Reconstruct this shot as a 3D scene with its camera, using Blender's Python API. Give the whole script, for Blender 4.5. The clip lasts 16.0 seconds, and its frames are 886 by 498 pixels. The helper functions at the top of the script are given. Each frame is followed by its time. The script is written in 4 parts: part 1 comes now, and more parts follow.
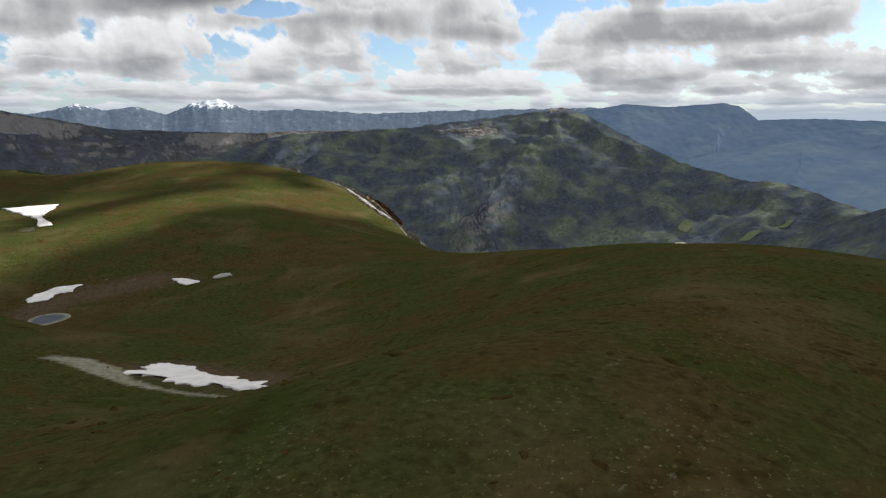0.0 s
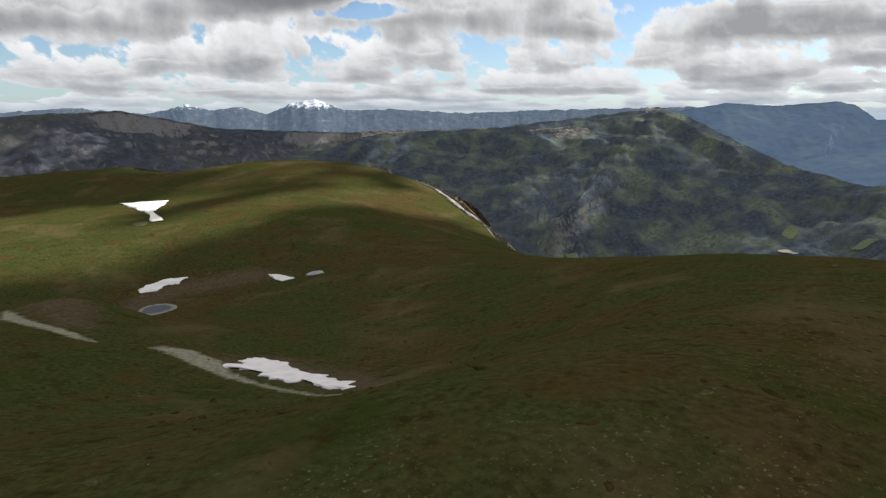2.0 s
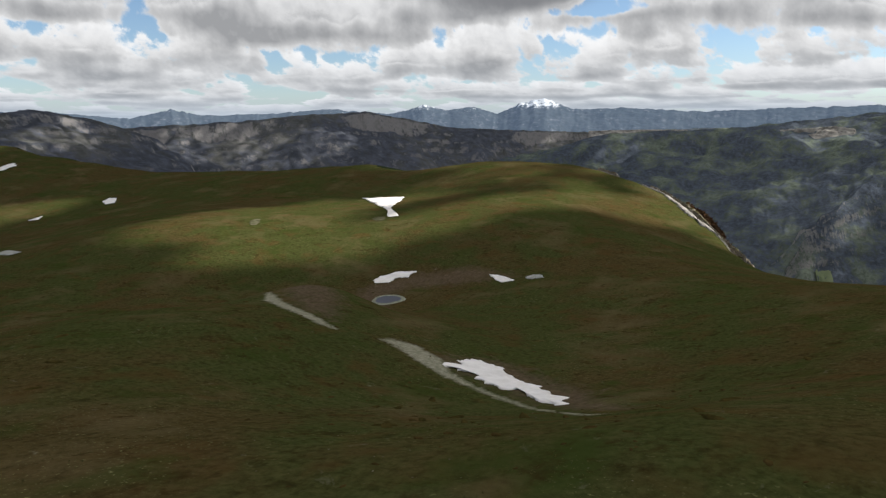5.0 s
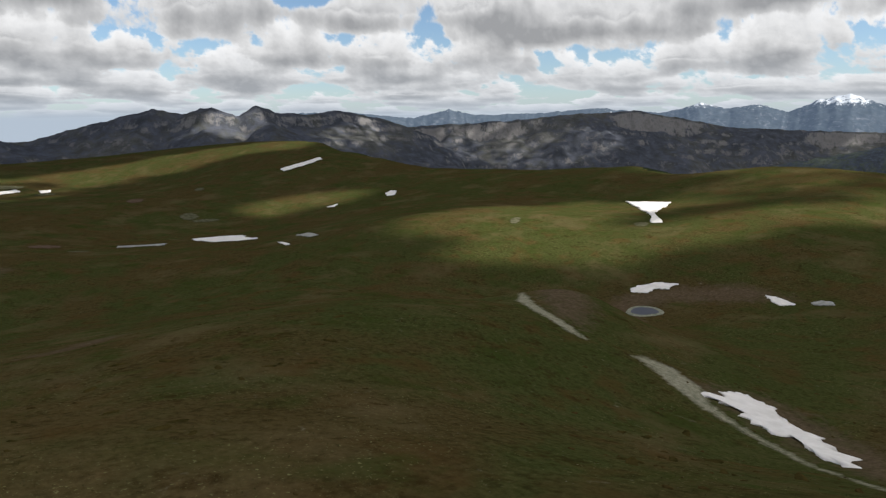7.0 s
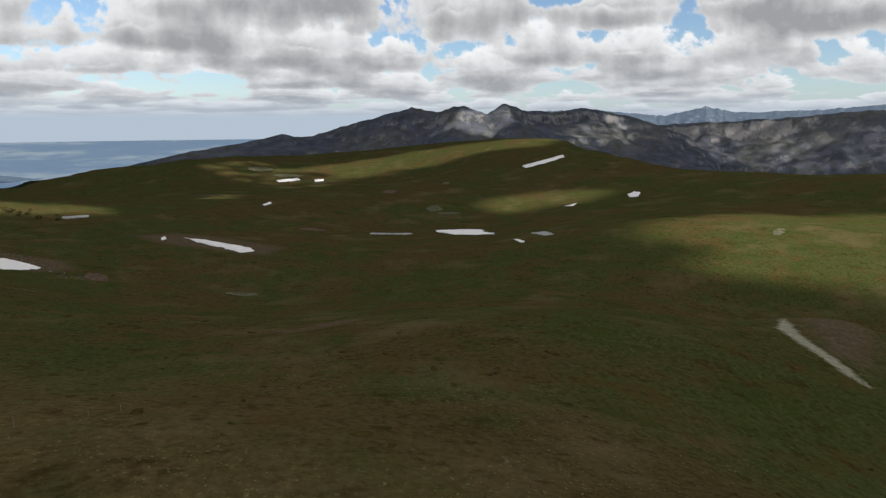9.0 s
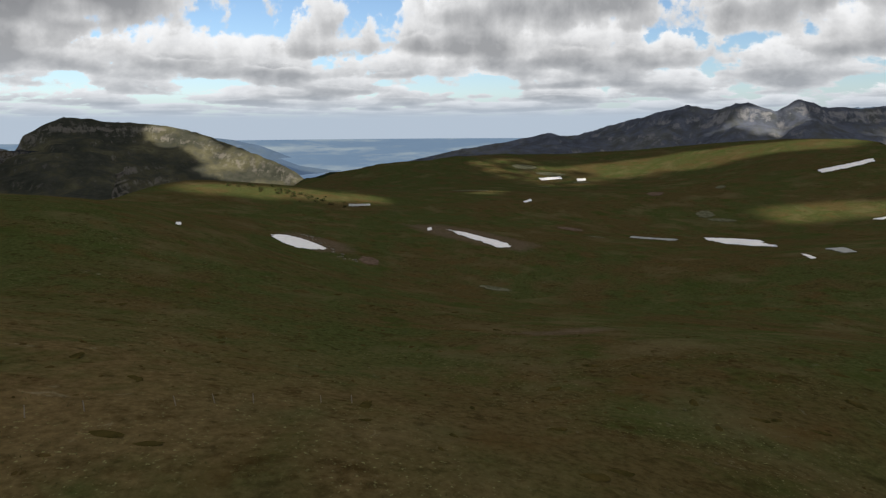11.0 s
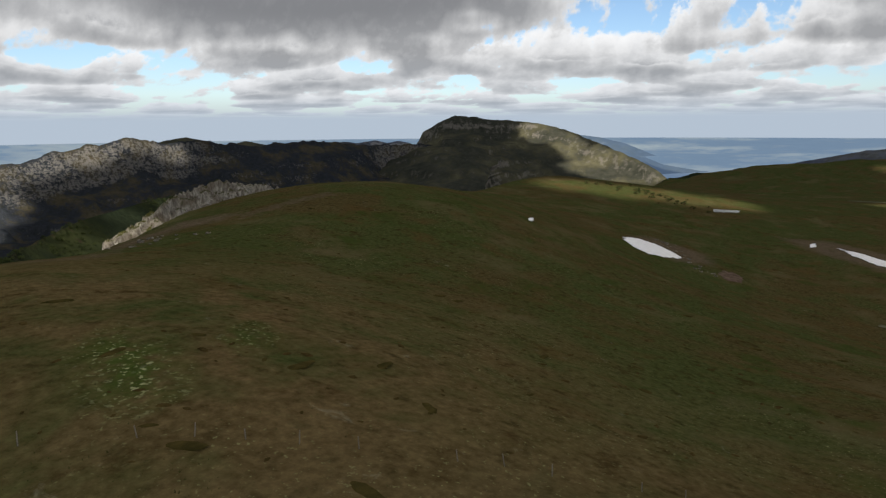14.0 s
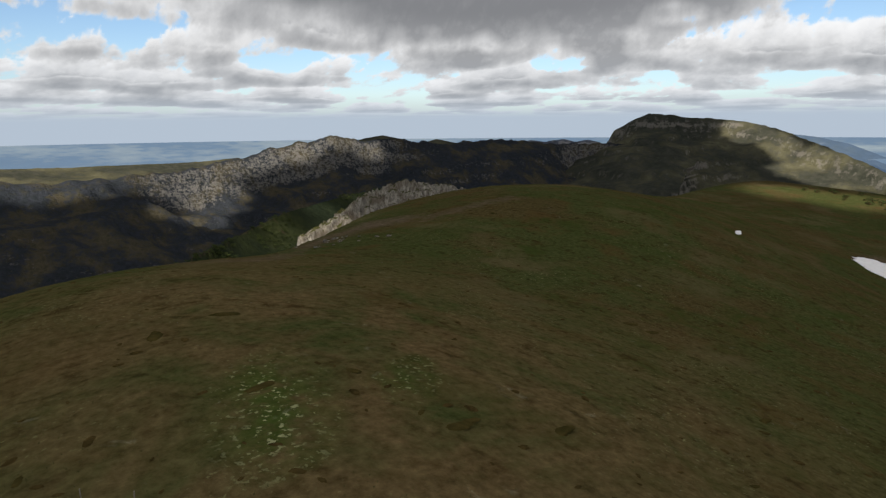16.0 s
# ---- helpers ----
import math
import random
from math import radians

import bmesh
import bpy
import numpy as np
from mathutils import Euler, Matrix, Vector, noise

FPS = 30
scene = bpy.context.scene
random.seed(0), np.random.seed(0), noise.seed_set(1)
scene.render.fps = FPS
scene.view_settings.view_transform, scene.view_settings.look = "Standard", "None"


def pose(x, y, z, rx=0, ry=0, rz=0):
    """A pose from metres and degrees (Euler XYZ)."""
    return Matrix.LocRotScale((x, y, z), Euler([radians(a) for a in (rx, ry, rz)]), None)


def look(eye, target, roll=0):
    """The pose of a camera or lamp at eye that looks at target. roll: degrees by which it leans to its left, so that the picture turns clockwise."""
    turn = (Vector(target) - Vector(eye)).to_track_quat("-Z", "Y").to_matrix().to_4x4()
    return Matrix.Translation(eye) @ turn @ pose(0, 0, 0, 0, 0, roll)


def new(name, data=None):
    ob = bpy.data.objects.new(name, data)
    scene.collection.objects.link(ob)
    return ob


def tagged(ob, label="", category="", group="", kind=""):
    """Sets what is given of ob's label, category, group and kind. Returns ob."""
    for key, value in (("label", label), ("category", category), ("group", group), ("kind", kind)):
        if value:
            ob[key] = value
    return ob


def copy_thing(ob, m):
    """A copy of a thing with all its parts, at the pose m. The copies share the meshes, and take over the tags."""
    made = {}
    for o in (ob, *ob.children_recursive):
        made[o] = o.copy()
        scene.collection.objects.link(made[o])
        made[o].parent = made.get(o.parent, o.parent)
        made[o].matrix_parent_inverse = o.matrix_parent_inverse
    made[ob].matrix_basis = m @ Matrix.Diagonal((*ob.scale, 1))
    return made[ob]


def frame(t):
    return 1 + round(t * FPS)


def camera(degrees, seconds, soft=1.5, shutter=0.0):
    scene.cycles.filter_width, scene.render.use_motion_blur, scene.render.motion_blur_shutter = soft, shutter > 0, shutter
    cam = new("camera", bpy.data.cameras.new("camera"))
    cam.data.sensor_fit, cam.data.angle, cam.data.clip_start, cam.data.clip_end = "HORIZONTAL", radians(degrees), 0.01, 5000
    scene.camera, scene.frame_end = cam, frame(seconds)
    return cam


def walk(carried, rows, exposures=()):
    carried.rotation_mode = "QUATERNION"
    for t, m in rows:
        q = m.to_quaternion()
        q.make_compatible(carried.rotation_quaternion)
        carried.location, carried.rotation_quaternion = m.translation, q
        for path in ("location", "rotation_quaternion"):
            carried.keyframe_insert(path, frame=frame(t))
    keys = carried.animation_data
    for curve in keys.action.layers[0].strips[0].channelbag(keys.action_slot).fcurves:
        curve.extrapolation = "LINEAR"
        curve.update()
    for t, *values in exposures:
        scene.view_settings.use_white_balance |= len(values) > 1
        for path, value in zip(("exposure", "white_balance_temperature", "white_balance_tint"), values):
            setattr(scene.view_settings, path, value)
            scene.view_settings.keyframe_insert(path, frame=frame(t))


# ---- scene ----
# Camera: a drone that turns to its left while it drifts over the pasture.
cam = camera(68.06, 16.0, soft=1.3)
PATH = [  # seconds, x, y, z, turn about x, y, z
    (0.0, 0.00, -0.00, 36.00, 79.06, 0.27, 0.00),
    (0.5, -0.09, 0.17, 36.13, 79.08, 0.23, 1.71),
    (1.0, -0.14, 0.19, 36.47, 79.06, 0.24, 3.46),
    (1.5, -0.11, 0.17, 37.10, 79.04, 0.20, 5.06),
    (2.0, -0.12, 0.25, 37.83, 79.03, 0.24, 7.73),
    (2.5, -0.16, 0.51, 38.39, 79.04, 0.15, 12.16),
    (3.0, 0.01, 0.48, 38.89, 79.05, 0.24, 16.51),
    (3.5, 0.01, 0.76, 39.32, 79.04, 0.31, 20.80),
    (3.7, -0.13, 0.90, 39.52, 79.04, 0.31, 22.42),
    (5.8, -1.65, 2.38, 41.63, 79.00, 0.33, 30.39),
    (6.0, -1.79, 2.52, 41.83, 79.00, 0.33, 32.14),
    (6.5, -2.64, 3.89, 41.95, 79.01, 0.30, 40.90),
    (7.0, -3.78, 5.81, 41.98, 79.05, 0.29, 49.70),
    (7.5, -5.16, 7.81, 41.95, 79.05, 0.33, 55.55),
    (8.0, -7.11, 9.59, 41.92, 79.06, 0.42, 59.71),
    (8.5, -9.82, 11.41, 41.72, 79.03, 0.43, 65.06),
    (9.0, -12.80, 12.98, 41.38, 78.96, 0.19, 70.58),
    (9.2, -13.93, 13.32, 41.19, 78.96, 0.20, 72.78),
    (11.3, -25.75, 16.86, 39.17, 79.02, 0.35, 96.44),
    (11.5, -26.88, 17.20, 38.98, 79.02, 0.36, 98.54),
    (12.0, -30.17, 16.85, 38.94, 79.04, 0.30, 103.92),
    (12.5, -33.80, 16.48, 38.97, 79.01, 0.24, 109.27),
    (13.0, -37.02, 15.49, 39.15, 78.99, 0.24, 114.14),
    (13.5, -40.43, 14.07, 39.10, 79.00, 0.40, 119.04),
    (14.0, -43.64, 12.40, 39.07, 79.02, 0.45, 123.97),
    (14.5, -46.55, 10.34, 39.07, 79.04, 0.49, 128.62),
    (15.0, -49.35, 7.96, 39.22, 79.05, 0.51, 133.10),
    (15.5, -52.28, 5.24, 39.62, 79.01, 0.51, 137.46),
    (16.0, -54.80, 2.52, 40.03, 79.01, 0.56, 140.03),
]
walk(cam, [(t, pose(*row)) for t, *row in PATH])

# Sky: broken cumulus in front of blue, flattening towards the horizon.
SUN_EL, SUN_AZ = 38.0, 50.0  # degrees above the horizon, and from +y towards +x
world = bpy.data.worlds.new("sky")
scene.world = world
world.use_nodes = True


def nodes_of(tree):
    """Short hand to add nodes and wires to a node tree."""
    def add(kind, wires=None, **values):
        n = tree.nodes.new(kind)
        for key, value in values.items():
            setattr(n, key, value)
        for key, value in (wires or {}).items():
            if isinstance(value, bpy.types.NodeSocket):
                tree.links.new(value, n.inputs[key])
            else:
                n.inputs[key].default_value = value
        return n
    return add


def math_of(add):
    def calc(op, a, b=0.0, c=0.0, clamp=False):
        n = add("ShaderNodeMath", {0: a, 1: b, 2: c}, operation=op)
        n.use_clamp = clamp
        return n.outputs[0]
    return calc


def ramp(add, value, stops):
    n = add("ShaderNodeValToRGB", {0: value})
    e = n.color_ramp.elements
    while len(e) < len(stops):
        e.new(0.5)
    for k, (pos, col) in enumerate(stops):
        e[k].position = pos
        e[k].color = (*col, 1) if len(col) == 3 else col
    return n.outputs[0]


def mix(add, fac, a, b, blend="MIX"):
    n = add("ShaderNodeMix", None, data_type="RGBA", blend_type=blend)
    for key, value in ((0, fac), (6, a), (7, b)):
        if isinstance(value, bpy.types.NodeSocket):
            n.id_data.links.new(value, n.inputs[key])
        else:
            n.inputs[key].default_value = (*value, 1) if isinstance(value, tuple) else value
    return n.outputs[2]


def mix_value(calc, fac, a, b):
    return calc("ADD", a, calc("MULTIPLY", fac, calc("SUBTRACT", b, a)))


def spots(add, scale, detail=4.0, rough=0.55, vec=None, warp=0.0):
    if vec is None:
        vec = add("ShaderNodeTexCoord").outputs["Object"]
    return add("ShaderNodeTexNoise", {"Vector": vec, "Scale": scale, "Detail": detail, "Roughness": rough, "Distortion": warp}).outputs[0]


def make_sky():
    tree = world.node_tree
    tree.nodes.clear()
    add = nodes_of(tree)
    calc = math_of(add)
    way = add("ShaderNodeTexCoord").outputs["Generated"]
    part3 = add("ShaderNodeSeparateXYZ", {0: way}).outputs
    air = add("ShaderNodeTexSky", None, sky_type="NISHITA", sun_disc=False,
              sun_elevation=radians(SUN_EL), sun_rotation=radians(SUN_AZ), altitude=1200, air_density=1.0, dust_density=1.0)
    blue = mix(add, 1.0, air.outputs[0], (0.105, 0.115, 0.125), "MULTIPLY")
    up = calc("MAXIMUM", part3[2], 0.005)

    def at_height(h):
        """Where the line of sight meets the level h of the cloud deck, whose base is 1."""
        far = calc("MULTIPLY", calc("LOGARITHM", calc("DIVIDE", h, up), 2.718), 3.6)
        return add("ShaderNodeCombineXYZ", {0: calc("MULTIPLY_ADD", part3[0], far, 40.37), 1: calc("MULTIPLY_ADD", part3[1], far, 40.71), 2: 1.53}).outputs[0]

    def toward(az, el, wide, tall):
        """1 in one direction of the sky, 0 beyond a width and height in degrees."""
        c = (-math.sin(radians(az)) * math.cos(radians(el)), math.cos(radians(az)) * math.cos(radians(el)), math.sin(radians(el)))
        off = add("ShaderNodeVectorMath", {0: way, 1: c}, operation="SUBTRACT").outputs[0]
        k = 57.3 / wide
        size = add("ShaderNodeVectorMath", {0: off, 1: (k, k, 57.3 / tall)}, operation="MULTIPLY").outputs[0]
        far = add("ShaderNodeVectorMath", {0: size}, operation="LENGTH").outputs["Value"]
        return add("ShaderNodeMapRange", {0: far, 1: 0.35, 2: 1.0, 3: 1.0, 4: 0.0}, interpolation_type="SMOOTHSTEP").outputs[0]

    broad = spots(add, 0.30, 2.0, 0.5, at_height(1.0))
    # gaps of blue, and heavy clouds whose flat bases hang over the gorge and the far hill
    gap = 0.0
    for az, el, wide, tall in ((14, 9.0, 6, 1.0), (-20, 9.3, 13, 1.2), (168, 8.2, 11, 3.0), (154, 5.6, 5, 2.2), (121.5, 8.2, 4, 1.2), (130, 5.0, 4, 1.6), (91, 3.2, 9, 1.0), (61, 10.2, 4, 1.6)):
        gap = calc("MAXIMUM", gap, toward(az, el, wide, tall))
    heavy = 0.0
    for az, el, wide, tall in ((136, 10.6, 28, 4.8), (21, 10.2, 8, 2.0)):
        heavy = calc("MAXIMUM", heavy, toward(az, el, wide, tall))
    push = calc("ADD", calc("MULTIPLY", calc("SUBTRACT", broad, 0.5), 0.35), calc("SUBTRACT", calc("MULTIPLY", heavy, 0.22), calc("MULTIPLY", gap, 0.19)))
    # billows: as tall as they are wide a third of the way up, flatter towards the horizon
    def billows(shift):
        high = calc("MULTIPLY", calc("LOGARITHM", calc("ADD", up, shift), 2.718), 3.4)
        curl = add("ShaderNodeCombineXYZ", {0: calc("MULTIPLY_ADD", part3[0], 27.3, 40.37), 1: calc("MULTIPLY_ADD", part3[1], 27.3, 40.71), 2: calc("ADD", calc("ADD", high, 30.53), calc("MULTIPLY", part3[0], 9.0))}).outputs[0]
        return spots(add, 1.0, 5.0, 0.55, curl)
    puff, puff_above = billows(0.0), billows(0.010)
    lit_side = calc("MULTIPLY", calc("SUBTRACT", puff, puff_above), 1.5)
    sky = blue
    count = 11
    fine = add("ShaderNodeVectorMath", {0: way, 3: 90000.0}, operation="SCALE").outputs[0]
    chance = add("ShaderNodeTexWhiteNoise", {"Vector": fine}).outputs["Value"]  # spreads each level over the gap to the next
    for k in range(count):
        share = k / (count - 1)  # 0 at the tops, 1 at the base
        rim = 0.462 + 0.11 * (1 - share)
        h = calc("MULTIPLY_ADD", chance, 0.06 if k < count - 1 else 0.0, 1.0 + 0.6 * (1 - share))
        body = calc("ADD", calc("ADD", spots(add, 0.72, 1.0, 0.45, at_height(h)), push), calc("MULTIPLY", calc("SUBTRACT", puff, 0.5), 0.55))
        there = add("ShaderNodeMapRange", {0: body, 1: rim - 0.03, 2: rim + 0.07, 3: 0.0, 4: 1.0}, interpolation_type="SMOOTHSTEP").outputs[0]
        deep = calc("SUBTRACT", add("ShaderNodeMapRange", {0: body, 1: rim, 2: rim + 0.24, 3: 0.0, 4: 1.0}).outputs[0], lit_side, clamp=True)
        bright, dim = 0.98 - 0.20 * share ** 2, 0.80 - 0.43 * share ** 1.2
        half = bright * 0.45 + dim * 0.55
        tone = ramp(add, deep, [(0.0, (bright * 0.985, bright * 0.99, bright)), (0.45, (half * 0.97, half * 0.98, half)), (1.0, (dim * 0.94, dim * 0.96, dim))])
        sky = mix(add, there, sky, tone)
    gloomy = mix(add, calc("MULTIPLY", heavy, 0.72), sky, (0.18, 0.185, 0.20))
    # whiteness low over the horizon
    low = ramp(add, part3[2], [(0.006, (1, 1, 1)), (0.018, (0.62, 0.62, 0.62)), (0.04, (0.22, 0.22, 0.22)), (0.10, (0, 0, 0))])
    hazy = mix(add, low, gloomy, (0.46, 0.54, 0.64))
    back = add("ShaderNodeBackground", {0: hazy, 1: 1.0})
    out = add("ShaderNodeOutputWorld")
    tree.links.new(back.outputs[0], out.inputs[0])


make_sky()
lamp = bpy.data.lights.new("sun", "SUN")
lamp.energy, lamp.angle, lamp.color = 8.0, radians(0.6), (1.0, 0.95, 0.86)
sun = new("sun", lamp)
sun_way = Vector((math.sin(radians(SUN_AZ)) * math.cos(radians(SUN_EL)), math.cos(radians(SUN_AZ)) * math.cos(radians(SUN_EL)), math.sin(radians(SUN_EL))))
sun.matrix_world = look(sun_way * 3000, (0, 0, 0))


# ---- materials ----
def material(name):
    m = bpy.data.materials.new(name)
    m.use_nodes = True
    m.node_tree.nodes.clear()
    return m, nodes_of(m.node_tree)


def surface(m, add, colour, rough=0.9, bump=None, strength=0.3, distance=0.3, extra=None):
    wires = {"Base Color": colour if isinstance(colour, bpy.types.NodeSocket) else (*colour, 1), "Roughness": rough, "Specular IOR Level": 0.0}
    if bump is not None:
        wires["Normal"] = add("ShaderNodeBump", {"Height": bump, "Strength": strength, "Distance": distance}).outputs[0]
    wires.update(extra or {})
    shade = add("ShaderNodeBsdfPrincipled", wires)
    add("ShaderNodeOutputMaterial", {0: shade.outputs[0]})
    return m


def meadow():
    m, add = material("mountain_pasture")
    calc = math_of(add)
    broad = spots(add, 0.011, 5.0)
    mid = spots(add, 0.06, 6.0, 0.62, warp=0.4)
    fine = spots(add, 0.8, 6.0, 0.7)
    grain = ramp(add, fine, [(0.30, (0, 0, 0)), (0.70, (1, 1, 1))])
    green = mix(add, grain, (0.0235, 0.0270, 0.0084), (0.056, 0.062, 0.0205))
    brown = mix(add, grain, (0.032, 0.0245, 0.0092), (0.073, 0.056, 0.0225))
    share = calc("ADD", calc("MULTIPLY", broad, 0.75), calc("MULTIPLY", spots(add, 0.035, 5.0, 0.58), 0.55))
    base = mix(add, ramp(add, share, [(0.60, (0, 0, 0)), (0.72, (1, 1, 1))]), green, brown)
    rusty = mix(add, ramp(add, spots(add, 0.075, 3.0, 0.55, warp=0.3), [(0.54, (0, 0, 0)), (0.68, (0.6, 0.6, 0.6))]), base, (0.060, 0.037, 0.0140))
    lush = mix(add, ramp(add, spots(add, 0.045, 6.0, 0.6, warp=0.3), [(0.54, (0, 0, 0)), (0.68, (0.8, 0.8, 0.8))]), rusty, (0.029, 0.040, 0.0100))
    dry = mix(add, ramp(add, spots(add, 0.028, 6.0, 0.6, warp=0.3), [(0.53, (0, 0, 0)), (0.68, (0.55, 0.55, 0.55))]), lush, (0.092, 0.072, 0.034))
    hill_dry = add("ShaderNodeAttribute", None, attribute_name="dry_grass").outputs["Fac"]
    dry = mix(add, calc("MULTIPLY", hill_dry, ramp(add, mid, [(0.34, (0, 0, 0)), (0.54, (1, 1, 1))])), dry, mix(add, grain, (0.052, 0.035, 0.0140), (0.118, 0.083, 0.037)))
    stalk = add("ShaderNodeMapping", {"Vector": add("ShaderNodeTexCoord").outputs["Object"], "Scale": (1.0, 1.0, 0.2)}).outputs[0]
    dark = mix(add, ramp(add, spots(add, 0.30, 5.0, 0.6, warp=0.25), [(0.56, (0, 0, 0)), (0.72, (0.6, 0.6, 0.6))]), dry, (0.017, 0.014, 0.0052))
    clump = calc("ADD", calc("MULTIPLY", spots(add, 0.10, 6.0, 0.66, warp=0.3), 0.6), calc("MULTIPLY", spots(add, 0.55, 4.0, 0.6), 0.4))
    dark = mix(add, ramp(add, clump, [(0.54, (0, 0, 0)), (0.66, (0.7, 0.7, 0.7))]), dark, (0.024, 0.0145, 0.0052))
    herds = ramp(add, spots(add, 0.03, 4.0, 0.6), [(0.45, (0, 0, 0)), (0.57, (1, 1, 1))])
    speck = mix(add, calc("MULTIPLY", herds, ramp(add, spots(add, 1.9, 3.0, 0.55, stalk), [(0.62, (0, 0, 0)), (0.72, (0.8, 0.8, 0.8))])), dark, (0.15, 0.145, 0.065))
    # a greener spot with small pale flowers
    rich = calc("MULTIPLY", add("ShaderNodeAttribute", None, attribute_name="lush_grass").outputs["Fac"], ramp(add, spots(add, 0.3, 5.0, 0.65), [(0.36, (0, 0, 0)), (0.56, (1, 1, 1))]))
    speck = mix(add, calc("MULTIPLY", rich, 0.8), speck, mix(add, grain, (0.022, 0.036, 0.0070), (0.045, 0.070, 0.0140)))
    speck = mix(add, calc("MULTIPLY", rich, ramp(add, spots(add, 1.6, 2.0, 0.5, stalk), [(0.60, (0, 0, 0)), (0.66, (0.9, 0.9, 0.9))])), speck, (0.24, 0.24, 0.12))
    # worn ground: bare soil and pale clay, ragged where it meets the grass
    frayed = calc("MULTIPLY", calc("SUBTRACT", spots(add, 0.25, 7.0, 0.68, warp=0.8), 0.5), 1.7)
    worn = add("ShaderNodeAttribute", None, attribute_name="bare_soil").outputs["Fac"]
    pale = add("ShaderNodeAttribute", None, attribute_name="pale_clay").outputs["Fac"]
    soil = mix(add, grain, (0.052, 0.037, 0.023), (0.112, 0.082, 0.054))
    clay = mix(add, grain, (0.12, 0.118, 0.080), (0.29, 0.275, 0.205))
    with_soil = mix(add, ramp(add, calc("ADD", worn, frayed), [(0.40, (0, 0, 0)), (1.05, (0.9, 0.9, 0.9))]), speck, soil)
    with_clay = mix(add, ramp(add, calc("ADD", pale, frayed), [(0.24, (0, 0, 0)), (0.80, (1, 1, 1))]), with_soil, clay)
    return surface(m, add, with_clay, 0.95, calc("ADD", fine, calc("MULTIPLY", mid, 2.0)), 0.6, 0.3)


def mountain_side(name, wood, open_land, rock, cliffy=0.5, scale=1.0, snow=None, air=None, dark_rock=0.35, bumpy=6.0, upright=0.65):
    """Woods and pasture on gentle slopes, bare rock on steep ones."""
    m, add = material(name)
    calc = math_of(add)
    place = add("ShaderNodeNewGeometry")
    tilt = add("ShaderNodeSeparateXYZ", {0: place.outputs["Normal"]}).outputs[2]
    big = spots(add, 0.004 * scale, 6.0, 0.6)
    small = spots(add, 0.03 * scale, 5.0, 0.65)
    low = mix(add, ramp(add, calc("ADD", calc("MULTIPLY", big, 0.7), calc("MULTIPLY", small, 0.35)), [(0.50, (0, 0, 0)), (0.60, (1, 1, 1))]), wood, open_land)
    dark = mix(add, ramp(add, small, [(0.35, (0, 0, 0)), (0.65, (1, 1, 1))]), low, mix(add, 0.55, low, (0.008, 0.012, 0.008)))
    here = add("ShaderNodeTexCoord").outputs["Object"]
    flat = add("ShaderNodeMapping", {"Vector": here, "Scale": (0.8, 0.8, 1.5)}).outputs[0]
    tall = add("ShaderNodeMapping", {"Vector": here, "Scale": (1.5, 1.5, 0.40)}).outputs[0]
    bands = spots(add, 0.035 * scale, 7.0, 0.70, flat, 0.7)
    streaks = spots(add, 0.022 * scale, 7.0, 0.70, tall, 0.5)
    mottle = calc("ADD", calc("MULTIPLY", bands, 1.0 - upright), calc("MULTIPLY", streaks, upright))
    stone = mix(add, ramp(add, mottle, [(0.38, (0, 0, 0)), (0.62, (1, 1, 1))]), tuple(c * dark_rock for c in rock), rock)
    steep = calc("ADD", tilt, calc("MULTIPLY", calc("SUBTRACT", mottle, 0.5), 3.2))
    bare = ramp(add, steep, [(max(cliffy - 0.22, 0.0), (1, 1, 1)), (cliffy + 0.12, (0, 0, 0))])
    colour = mix(add, bare, dark, stone)
    if snow is not None:
        high = add("ShaderNodeSeparateXYZ", {0: place.outputs["Position"]}).outputs[2]
        lie = calc("ADD", calc("MULTIPLY", high, 0.009), calc("MULTIPLY", spots(add, 0.022, 7.0, 0.75, tall), 2.2))
        colour = mix(add, ramp(add, calc("MULTIPLY", lie, 0.25), [(snow, (0, 0, 0)), (snow + 0.04, (1, 1, 1))]), colour, (0.55, 0.58, 0.62))
    glow = {"Emission Color": (*air, 1), "Emission Strength": 1.0} if air else None  # air light: haze put into the emission of the far backdrop
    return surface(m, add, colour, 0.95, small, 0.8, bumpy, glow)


pasture = meadow()
# Distance haze is mixed into these two base colours: paler, bluer woods.
slope_far = mountain_side("valley_mountain_hazed", (0.074, 0.087, 0.112), (0.140, 0.165, 0.132), (0.34, 0.33, 0.32), 0.34, 2.8)
slope_cliff = mountain_side("limestone_mountain_hazed", (0.078, 0.084, 0.104), (0.115, 0.115, 0.112), (0.27, 0.26, 0.26), 0.56, dark_rock=0.5)
slope_wall = mountain_side("gorge_wall", (0.028, 0.030, 0.036), (0.070, 0.058, 0.036), (0.25, 0.232, 0.21), 0.36, 4.5, dark_rock=0.35, upright=0.4)
slope_mesa = mountain_side("mesa_mountain", (0.044, 0.043, 0.032), (0.100, 0.090, 0.052), (0.24, 0.215, 0.18), 0.50, 1.6)
slope_gorge = mountain_side("gorge_slope", (0.018, 0.023, 0.012), (0.040, 0.045, 0.016), (0.11, 0.075, 0.05), 0.40, 2.2)
# Blue haze put into the emission, so these ridges glow unlit.
slope_blue_haze = mountain_side("distant_range_haze_glow", (0.03, 0.04, 0.05), (0.05, 0.06, 0.06), (0.10, 0.11, 0.12), 0.4, air=(0.060, 0.095, 0.160), dark_rock=0.8, bumpy=2.0, upright=0.25)
